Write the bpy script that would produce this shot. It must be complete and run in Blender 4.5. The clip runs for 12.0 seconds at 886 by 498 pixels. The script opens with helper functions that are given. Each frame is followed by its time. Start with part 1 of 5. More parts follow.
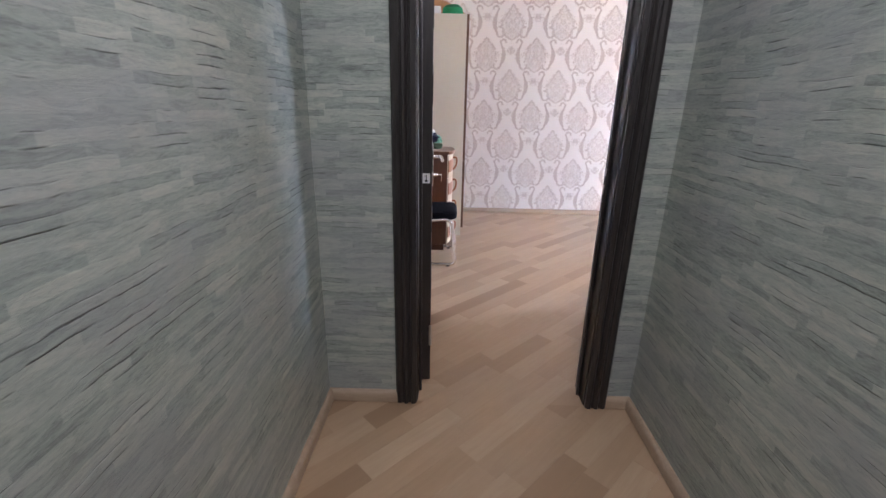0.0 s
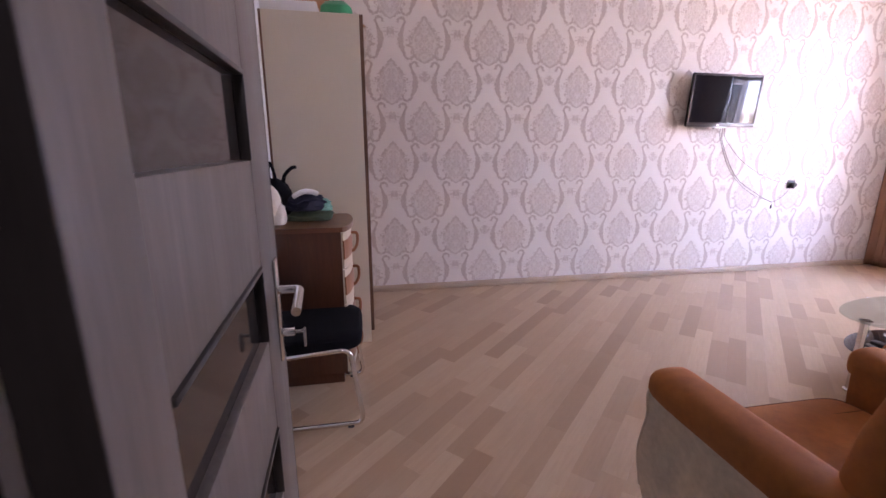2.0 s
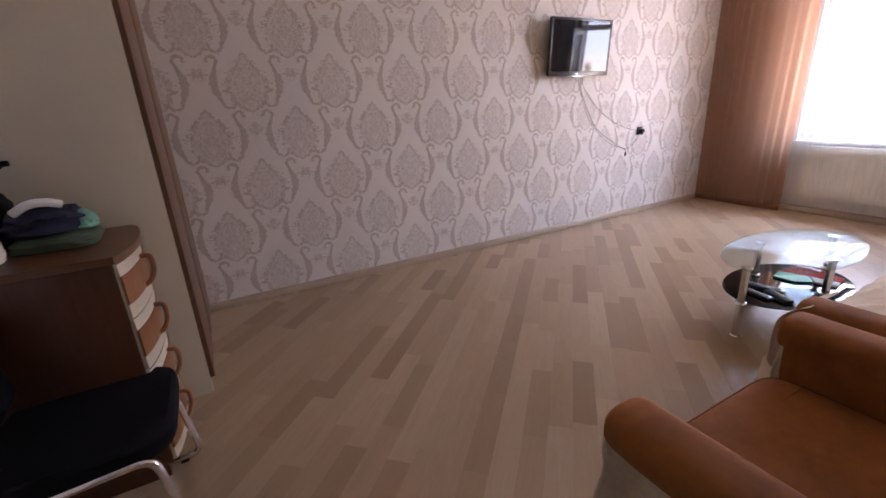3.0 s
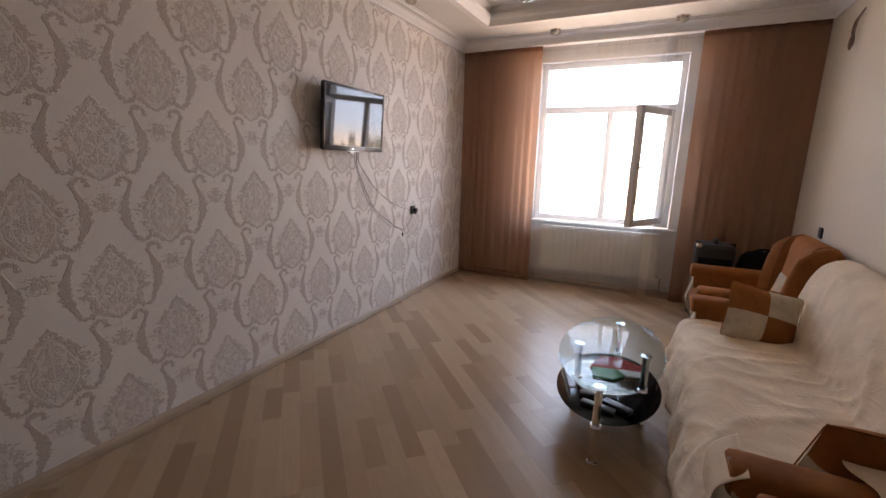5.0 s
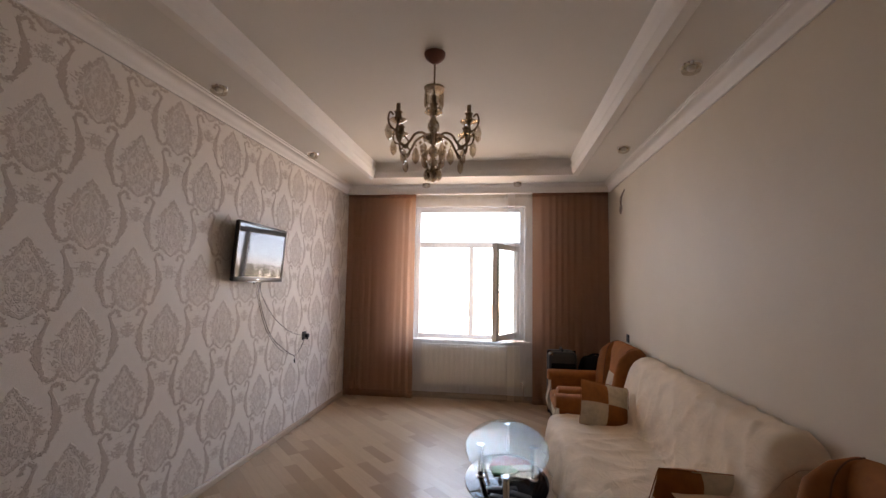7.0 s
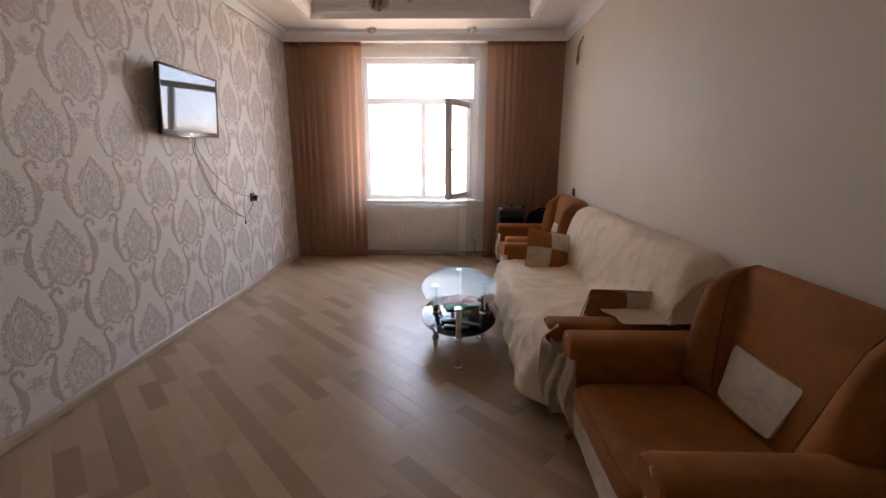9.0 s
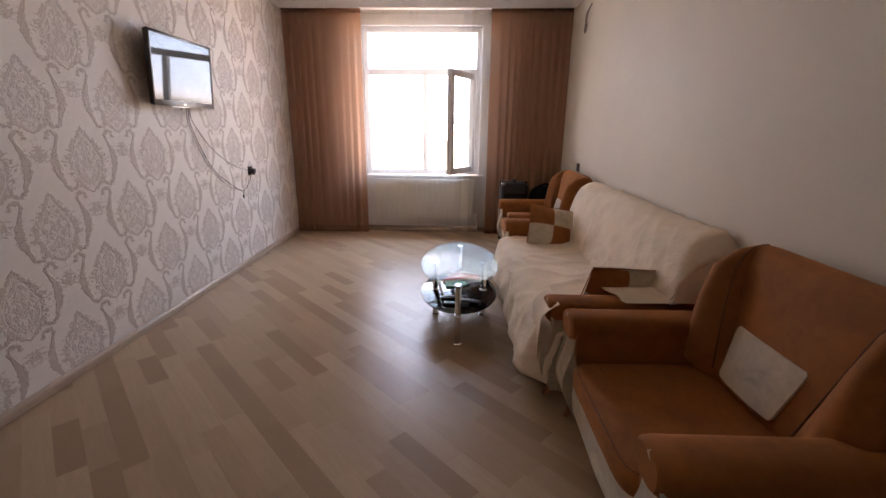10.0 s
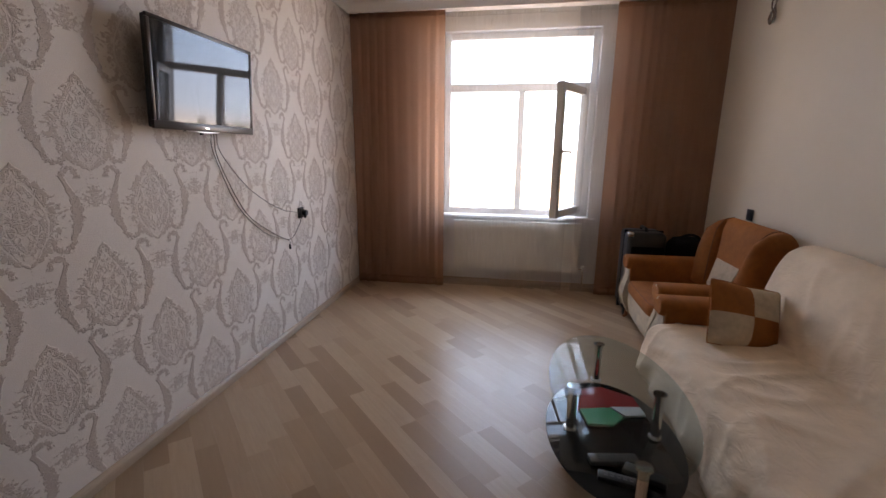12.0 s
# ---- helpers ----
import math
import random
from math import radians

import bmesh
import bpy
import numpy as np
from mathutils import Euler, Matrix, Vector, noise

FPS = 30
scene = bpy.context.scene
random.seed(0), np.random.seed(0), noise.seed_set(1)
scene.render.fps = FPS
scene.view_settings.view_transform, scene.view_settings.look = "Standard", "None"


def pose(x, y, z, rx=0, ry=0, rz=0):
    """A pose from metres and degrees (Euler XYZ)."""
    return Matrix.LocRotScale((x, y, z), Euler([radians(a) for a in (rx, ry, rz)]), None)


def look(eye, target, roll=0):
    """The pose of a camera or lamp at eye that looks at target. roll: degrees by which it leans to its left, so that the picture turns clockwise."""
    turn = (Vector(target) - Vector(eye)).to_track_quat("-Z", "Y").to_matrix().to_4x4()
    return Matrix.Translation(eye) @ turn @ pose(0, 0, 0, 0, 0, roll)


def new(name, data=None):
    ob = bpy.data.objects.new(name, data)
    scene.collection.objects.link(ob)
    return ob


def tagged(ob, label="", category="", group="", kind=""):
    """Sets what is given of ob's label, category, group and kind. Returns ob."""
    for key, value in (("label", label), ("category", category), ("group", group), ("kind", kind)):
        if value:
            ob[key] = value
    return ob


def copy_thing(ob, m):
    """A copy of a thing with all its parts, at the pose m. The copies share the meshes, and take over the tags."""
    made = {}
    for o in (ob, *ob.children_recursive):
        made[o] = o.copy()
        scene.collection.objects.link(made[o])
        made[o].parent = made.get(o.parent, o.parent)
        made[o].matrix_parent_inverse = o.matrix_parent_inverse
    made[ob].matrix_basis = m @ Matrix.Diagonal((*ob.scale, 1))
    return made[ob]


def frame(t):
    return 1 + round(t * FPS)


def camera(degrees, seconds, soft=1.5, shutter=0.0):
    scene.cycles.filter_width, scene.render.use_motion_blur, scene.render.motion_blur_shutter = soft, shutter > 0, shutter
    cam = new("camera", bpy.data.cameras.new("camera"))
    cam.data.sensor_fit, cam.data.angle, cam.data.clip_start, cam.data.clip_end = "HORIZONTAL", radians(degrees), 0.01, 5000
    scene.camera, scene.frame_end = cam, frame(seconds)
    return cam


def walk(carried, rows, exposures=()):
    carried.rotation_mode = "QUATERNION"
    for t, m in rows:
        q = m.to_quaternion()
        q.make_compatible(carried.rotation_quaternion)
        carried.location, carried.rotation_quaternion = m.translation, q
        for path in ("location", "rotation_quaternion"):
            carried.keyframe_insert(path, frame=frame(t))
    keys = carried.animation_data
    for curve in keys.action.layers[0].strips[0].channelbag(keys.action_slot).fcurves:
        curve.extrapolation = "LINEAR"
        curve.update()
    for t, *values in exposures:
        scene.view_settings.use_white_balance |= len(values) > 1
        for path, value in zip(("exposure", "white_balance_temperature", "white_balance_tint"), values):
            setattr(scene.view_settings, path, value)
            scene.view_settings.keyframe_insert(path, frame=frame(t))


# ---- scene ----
cam = camera(92.1, 12.0, shutter=0.15)
PATH = [
    (0, (0.551, 0.247, 1.256), (0.516, 2.143, 0.619), 1.1),
    (0.5, (0.587, 0.61, 1.282), (0.552, 2.529, 0.718), -1.2),
    (1, (0.568, 1.004, 1.278), (0.743, 2.945, 0.826), 0.2),
    (1.5, (0.585, 1.374, 1.279), (0.903, 3.301, 0.848), 0.3),
    (2, (0.634, 1.727, 1.289), (0.987, 3.639, 0.822), 0.1),
    (2.5, (0.671, 2.096, 1.293), (1.332, 3.885, 0.689), 1.0),
    (3, (0.831, 2.311, 1.289), (1.723, 3.982, 0.647), -3.0),
    (3.2, (0.848, 2.419, 1.315), (1.86, 4.008, 0.644), -3.4),
    (4.8, (1.226, 3.142, 1.441), (2.922, 4.086, 0.959), 1.1),
    (5, (1.22, 3.227, 1.429), (2.972, 4.1, 1.017), 1.4),
    (5.5, (1.036, 3.475, 1.422), (2.912, 4.067, 1.061), 0.2),
    (6, (0.856, 3.433, 1.432), (2.791, 3.816, 1.103), 0.5),
    (6.5, (0.691, 3.375, 1.467), (2.664, 3.697, 1.426), 0.6),
    (6.7, (0.672, 3.395, 1.487), (2.646, 3.672, 1.643), 1.0),
    (8.3, (0.641, 3.423, 1.446), (2.639, 3.491, 1.417), 0.3),
    (8.5, (0.641, 3.428, 1.42), (2.633, 3.479, 1.251), 0.1),
    (9, (0.655, 3.414, 1.35), (2.607, 3.458, 0.915), 0.2),
    (9.5, (0.671, 3.409, 1.323), (2.591, 3.456, 0.765), 0.4),
    (10, (0.705, 3.397, 1.344), (2.628, 3.452, 0.797), 0.5),
    (10.5, (0.816, 3.415, 1.363), (2.751, 3.498, 0.864), 0.8),
    (11, (1.159, 3.613, 1.379), (3.096, 3.724, 0.89), 1.3),
    (11.5, (1.523, 3.695, 1.395), (3.456, 3.897, 0.924), 0.8),
    (12, (1.914, 3.812, 1.381), (3.836, 4.14, 0.939), 0.5),
]
EXPOSURES = [(0.0, 2.21, 6160, 22), (0.5, 2.15, 6060, 28), (1.0, 2.03, 6060, 32), (1.5, 1.61, 6310, 36), (2.0, 1.22, 6510, 42), (2.5, 0.93, 6810, 37), (3.2, 0.31, 7310, 33), (4.8, -0.29, 7800, 28), (5.5, -0.47, 7900, 26), (6.5, -0.47, 8000, 26), (8.3, -0.5, 7810, 26), (9.0, -0.34, 7810, 26), (9.5, -0.17, 7810, 29), (10.5, -0.12, 7810, 29), (11.0, -0.34, 7710, 26), (12.0, -0.64, 7560, 25)]
walk(cam, [(t, look(eye, target, roll)) for t, eye, target, roll in PATH], EXPOSURES)

# ---- light ----
world = bpy.data.worlds.new("world")
scene.world = world
world.use_nodes = True
wn = world.node_tree
sky = wn.nodes.new("ShaderNodeTexSky")
sky.sky_type = "NISHITA"
sky.sun_disc = False
sky.sun_elevation, sky.sun_rotation = radians(48), radians(200)
wn.nodes["Background"].inputs["Strength"].default_value = 0.10
wn.links.new(sky.outputs["Color"], wn.nodes["Background"].inputs["Color"])

# ---- the plan, in metres ----
XW, XE = 0.10, 6.37            # west wall, window wall
YS, YN = 2.07, 5.472            # sofa wall, papered wall
YC, CL, CR = 1.842, 0.030, 1.355 # corridor end wall and side walls
ZC, ZT = 2.757, 2.900             # ceiling border, raised ceiling
DL, DR, DH = 0.422, 1.157, 2.06  # door opening between the jambs
YL = 1.965                      # room side of the door lining
WY0, WY1, WZ0, WZ1 = 3.098, 4.580, 0.714, 2.525  # window opening


# ---- node materials ----
class Nodes:
    def __init__(self, name, rough=0.5, metal=0.0):
        self.mat = bpy.data.materials.new(name)
        self.mat.use_nodes = True
        self.t = self.mat.node_tree
        self.b = self.t.nodes["Principled BSDF"]
        self.b.inputs["Roughness"].default_value = rough
        self.b.inputs["Metallic"].default_value = metal
        self.co = self.t.nodes.new("ShaderNodeTexCoord").outputs["Object"]

    def put(self, socket, v):
        if isinstance(v, bpy.types.NodeSocket):
            self.t.links.new(v, socket)
        else:
            socket.default_value = v

    def m(self, op, a, b=0.0, c=0.0):
        n = self.t.nodes.new("ShaderNodeMath")
        n.operation = op
        for s, v in zip(n.inputs, (a, b, c)):
            self.put(s, v)
        return n.outputs[0]

    def step(self, v, lo, hi):
        n = self.t.nodes.new("ShaderNodeMapRange")
        n.interpolation_type = "SMOOTHSTEP"
        for s, k in zip(n.inputs, (v, lo, hi, 0.0, 1.0)):
            self.put(s, k)
        return n.outputs[0]

    def xyz(self, v=None):
        n = self.t.nodes.new("ShaderNodeSeparateXYZ")
        self.put(n.inputs[0], v or self.co)
        return n.outputs[0], n.outputs[1], n.outputs[2]

    def vec(self, x, y, z):
        n = self.t.nodes.new("ShaderNodeCombineXYZ")
        for s, v in zip(n.inputs, (x, y, z)):
            self.put(s, v)
        return n.outputs[0]

    def scaled(self, sx, sy, sz, v=None):
        n = self.t.nodes.new("ShaderNodeMapping")
        self.put(n.inputs["Vector"], v or self.co)
        n.inputs["Scale"].default_value = (sx, sy, sz)
        return n.outputs[0]

    def noise(self, scale, detail=4.0, v=None, rough=0.55, warp=0.0):
        n = self.t.nodes.new("ShaderNodeTexNoise")
        self.put(n.inputs["Vector"], v or self.co)
        n.inputs["Scale"].default_value, n.inputs["Detail"].default_value = scale, detail
        n.inputs["Roughness"].default_value, n.inputs["Distortion"].default_value = rough, warp
        return n.outputs["Fac"]

    def ramp(self, fac, *stops):
        n = self.t.nodes.new("ShaderNodeValToRGB")
        self.put(n.inputs[0], fac)
        el = n.color_ramp.elements
        while len(el) < len(stops):
            el.new(0.5)
        for e, (p, c) in zip(el, stops):
            e.position, e.color = p, (*c, 1.0)
        return n.outputs["Color"]

    def mix(self, fac, a, b, kind="MIX"):
        n = self.t.nodes.new("ShaderNodeMix")
        n.data_type, n.blend_type = "RGBA", kind
        self.put(n.inputs[0], fac)
        for s, v in ((n.inputs[6], a), (n.inputs[7], b)):
            self.put(s, v if isinstance(v, bpy.types.NodeSocket) else (*v, 1.0))
        return n.outputs[2]

    def random(self):
        return self.t.nodes.new("ShaderNodeObjectInfo").outputs["Random"]

    def island(self):
        return self.t.nodes.new("ShaderNodeNewGeometry").outputs["Random Per Island"]

    def color(self, c):
        self.put(self.b.inputs["Base Color"], c if isinstance(c, bpy.types.NodeSocket) else (*c, 1.0))
        return self

    def rough(self, r):
        self.put(self.b.inputs["Roughness"], r)
        return self

    def bump(self, h, strength=0.3, dist=0.002):
        n = self.t.nodes.new("ShaderNodeBump")
        n.inputs["Strength"].default_value, n.inputs["Distance"].default_value = strength, dist
        self.put(n.inputs["Height"], h)
        self.t.links.new(n.outputs[0], self.b.inputs["Normal"])
        return self

    def shader(self, node, **values):
        n = self.t.nodes.new(node)
        for k, v in values.items():
            self.put(n.inputs[k.replace("_", " ")], v)
        return n.outputs[0]

    def blend(self, fac, a, b):
        n = self.t.nodes.new("ShaderNodeMixShader")
        for s, v in zip(n.inputs, (fac, a, b)):
            self.put(s, v)
        return n.outputs[0]

    def out(self, sh):
        self.t.links.new(sh, self.t.nodes["Material Output"].inputs["Surface"])
        return self


def soft_mat(name, base, vary=0.12, scale=6.0, fine=160.0, rough=0.8, bump=0.15, metal=0.0, dist=0.001):
    """A plain surface with broad mottling and fine grain."""
    n = Nodes(name, rough, metal)
    a, b = n.noise(scale, 3), n.noise(fine, 2)
    lo, hi = [c * (1 - vary) for c in base], [min(1, c * (1 + vary)) for c in base]
    n.color(n.mix(n.m("MULTIPLY", b, 0.35), n.ramp(a, (0.3, lo), (0.7, hi)), lo))
    n.rough(n.m("ADD", n.m("MULTIPLY", a, 0.12), rough - 0.06))
    return n.bump(b, bump, dist).mat


def velvet(name, base):
    """Short-pile upholstery with brushed patches."""
    n = Nodes(name, 0.85)
    a, b, f = n.noise(5, 3, warp=0.8), n.noise(38, 4), n.noise(900, 1)
    lo, hi = [c * 0.70 for c in base], [c * 1.18 for c in base]
    c = n.ramp(n.m("ADD", n.m("MULTIPLY", a, 0.7), n.m("MULTIPLY", b, 0.3)), (0.32, lo), (0.68, hi))
    n.color(c)
    n.b.inputs["Sheen Weight"].default_value = 0.35
    n.b.inputs["Sheen Roughness"].default_value = 0.4
    n.put(n.b.inputs["Sheen Tint"], (*[min(1, k * 2.2) for k in base], 1))
    return n.bump(n.m("ADD", n.m("MULTIPLY", b, 0.5), n.m("MULTIPLY", f, 0.3)), 0.25, 0.002).mat


def rumpled(name, base):
    """Soft cotton cloth with small creases, slubs and a fine weave."""
    n = Nodes(name, 0.9)
    broad, weave = n.noise(7, 3), n.noise(420, 2)
    crease = n.step(n.m("ABSOLUTE", n.m("SUBTRACT", n.noise(6.5, 3, n.scaled(1.0, 1.6, 1.6), 0.55, 0.8), 0.5)), 0.11, 0.0)
    small = n.noise(26, 4, warp=0.5)
    slub = n.step(n.noise(95, 1), 0.66, 0.74)
    lo, hi = [c * 0.92 for c in base], [min(1, c * 1.07) for c in base]
    n.color(n.mix(n.m("MULTIPLY", slub, 0.35), n.ramp(broad, (0.3, lo), (0.7, hi)), (0.90, 0.80, 0.66)))
    h = n.m("ADD", n.m("MULTIPLY", crease, 0.40), n.m("ADD", n.m("MULTIPLY", small, 0.5), n.m("MULTIPLY", weave, 0.05)))
    return n.bump(h, 0.30, 0.007).mat


def wood(name, dark, light, along=(1, 9, 9), rough=0.4, bump=0.12):
    n = Nodes(name, rough)
    v = n.scaled(*along)
    a, b = n.noise(3.0, 5, v, 0.6, 1.2), n.noise(22, 3, v, 0.6, 0.4)
    f = n.m("ADD", n.m("MULTIPLY", a, 0.65), n.m("MULTIPLY", b, 0.35))
    n.color(n.ramp(f, (0.3, dark), (0.7, light)))
    n.rough(n.m("ADD", n.m("MULTIPLY", b, 0.2), rough - 0.1))
    return n.bump(b, bump, 0.001).mat


def damask():
    """Vinyl paper: ragged pear-shaped medallions between leafy C-scrolls, half-dropped."""
    n = Nodes("damask_paper", 0.55)
    x, _, z = n.xyz()
    W, H = 0.549, 0.652
    M = n.m

    def ring_line(a, b, ca, cb, r, w):
        d = M("SQRT", M("ADD", M("POWER", M("SUBTRACT", a, ca), 2.0), M("POWER", M("SUBTRACT", b, cb), 2.0)))
        return n.step(M("SUBTRACT", w, M("ABSOLUTE", M("SUBTRACT", d, r))), 0.0, 0.003)

    mask = None
    for k in (0.0, 0.5):
        a = M("MULTIPLY", M("ABSOLUTE", M("SUBTRACT", M("FRACT", M("ADD", M("DIVIDE", M("SUBTRACT", x, 1.168), W), 20.5 + k)), 0.5)), W)
        b = M("MULTIPLY", M("SUBTRACT", M("FRACT", M("ADD", M("DIVIDE", M("SUBTRACT", z, 1.482), H), 20.5 + k)), 0.5), H)
        lace = M("SUBTRACT", n.noise(70, 2, n.vec(a, b, k), 0.5, 1.0), 0.5)
        leafy = n.noise(24, 1, n.vec(a, b, k + 3.0), 0.5, 2.2)
        vein = n.noise(50, 1, n.vec(M("MULTIPLY", a, 1.3), M("MULTIPLY", b, 0.8), k + 7.0), 0.5, 2.0)
        # pear outline with upward-pointing leaf tips
        t = M("MINIMUM", M("MAXIMUM", M("DIVIDE", M("ADD", b, 0.186), 0.370), 0.0), 1.0)
        pear = M("POWER", M("MAXIMUM", M("SINE", M("MULTIPLY", M("POWER", t, 0.78), math.pi)), 0.0), 1.0)
        tips = M("FRACT", M("DIVIDE", M("SUBTRACT", b, M("MULTIPLY", a, 0.55)), 0.040))
        half = M("MULTIPLY", pear, M("ADD", 0.122, M("MULTIPLY", tips, 0.020)))
        half = M("ADD", half, M("MULTIPLY", M("SUBTRACT", leafy, 0.5), M("MULTIPLY", pear, 0.17)))
        inside = M("SUBTRACT", M("ADD", half, M("MULTIPLY", lace, M("MULTIPLY", pear, 0.085))), a)
        body = n.step(inside, 0.0, 0.005)
        plain = M("SUBTRACT", M("MULTIPLY", pear, 0.124), a)
        rim = n.step(plain, 0.034, 0.020)
        groove = n.step(M("ABSOLUTE", M("SUBTRACT", plain, 0.037)), 0.0015, 0.0060)
        heart = n.step(M("ABSOLUTE", M("SUBTRACT", plain, 0.072)), 0.001, 0.0050)
        line1 = n.step(M("ABSOLUTE", M("SUBTRACT", leafy, 0.5)), 0.010, 0.055)
        line2 = n.step(M("ABSOLUTE", M("SUBTRACT", vein, 0.5)), 0.004, 0.045)
        eyes = M("MAXIMUM", ring_line(a, b, 0.040, -0.052, 0.020, 0.004), ring_line(a, b, 0.020, 0.030, 0.014, 0.0035))
        spine = n.step(a, 0.006, 0.002)
        art = M("MULTIPLY", M("MULTIPLY", line1, line2), M("MULTIPLY", groove, heart))
        art = M("MULTIPLY", art, M("SUBTRACT", 1.0, M("MAXIMUM", eyes, M("MULTIPLY", spine, 0.7))))
        voids = n.step(n.noise(34, 1, n.vec(a, b, k + 11.0), 0.5, 1.2), 0.53, 0.60)
        voids = M("MULTIPLY", voids, n.step(plain, 0.012, 0.030))
        art = M("MULTIPLY", art, M("SUBTRACT", 1.0, M("MULTIPLY", voids, 0.9)))
        medal = M("MULTIPLY", M("MULTIPLY", body, M("SUBTRACT", 1.0, M("MULTIPLY", voids, 0.45))), M("MAXIMUM", M("MULTIPLY", M("MULTIPLY", rim, M("ADD", 0.35, M("MULTIPLY", line1, 0.65))), 0.84), M("ADD", 0.30, M("MULTIPLY", art, 0.44))))
        # C-scroll on either side: thin ends with curls, leafy at the belly
        oval = M("SQRT", M("ADD", M("POWER", M("DIVIDE", a, 0.186), 2.0), M("POWER", M("DIVIDE", M("ADD", b, 0.002), 0.232), 2.0)))
        off = M("MULTIPLY", M("SUBTRACT", oval, 1.0), 0.19)
        belly = n.step(M("ABSOLUTE", M("ADD", b, 0.015)), 0.120, 0.010)
        barbs = M("FRACT", M("DIVIDE", M("ADD", b, M("MULTIPLY", off, 0.9)), 0.034))
        outer = M("ADD", 0.0105, M("MULTIPLY", belly, M("ADD", 0.007, M("MULTIPLY", barbs, 0.014))))
        width = M("ADD", outer, M("MULTIPLY", lace, M("ADD", 0.006, M("MULTIPLY", belly, 0.040))))
        side = M("ADD", off, M("MULTIPLY", belly, -0.010))
        band = n.step(M("SUBTRACT", width, M("ABSOLUTE", side)), 0.0, 0.004)
        band = M("MULTIPLY", band, M("MULTIPLY", n.step(b, -0.118, -0.110), n.step(b, 0.130, 0.122)))
        for ca, cb, r, low in ((0.127, -0.112, 0.038, True), (0.186, 0.124, 0.029, False)):
            curl = ring_line(a, b, ca, cb, r, M("ADD", 0.0110, M("MULTIPLY", lace, 0.040)))
            cut = n.step(b, cb + 0.012, cb) if low else n.step(b, cb - 0.012, cb)
            band = M("MAXIMUM", band, M("MULTIPLY", curl, cut))
        band = M("MULTIPLY", band, M("ADD", 0.66, M("MULTIPLY", line2, 0.28)))
        # small bouquet under each medallion
        fl = M("ADD", M("DIVIDE", a, 0.070), M("DIVIDE", M("ABSOLUTE", M("ADD", b, 0.282)), 0.060))
        bouquet = n.step(M("SUBTRACT", M("ADD", 0.80, M("MULTIPLY", lace, 4.2)), fl), 0.0, 0.14)
        bouquet = M("MULTIPLY", bouquet, M("ADD", 0.42, M("MULTIPLY", line1, 0.40)))
        for piece in (medal, band, bouquet):
            mask = piece if mask is None else M("MAXIMUM", mask, piece)
    grain, broad = n.noise(420, 2), n.noise(1.5, 3)
    ground = n.ramp(broad, (0.3, (0.79, 0.725, 0.665)), (0.7, (0.835, 0.77, 0.705)))
    ink = n.mix(M("MULTIPLY", grain, 0.6), (0.40, 0.285, 0.222), (0.49, 0.368, 0.292))
    n.color(n.mix(M("MULTIPLY", mask, 0.66), ground, ink))
    n.rough(M("SUBTRACT", 0.58, M("MULTIPLY", mask, 0.24)))
    return n.bump(M("ADD", M("MULTIPLY", mask, 0.8), M("MULTIPLY", grain, 0.14)), 0.8, 0.007).mat


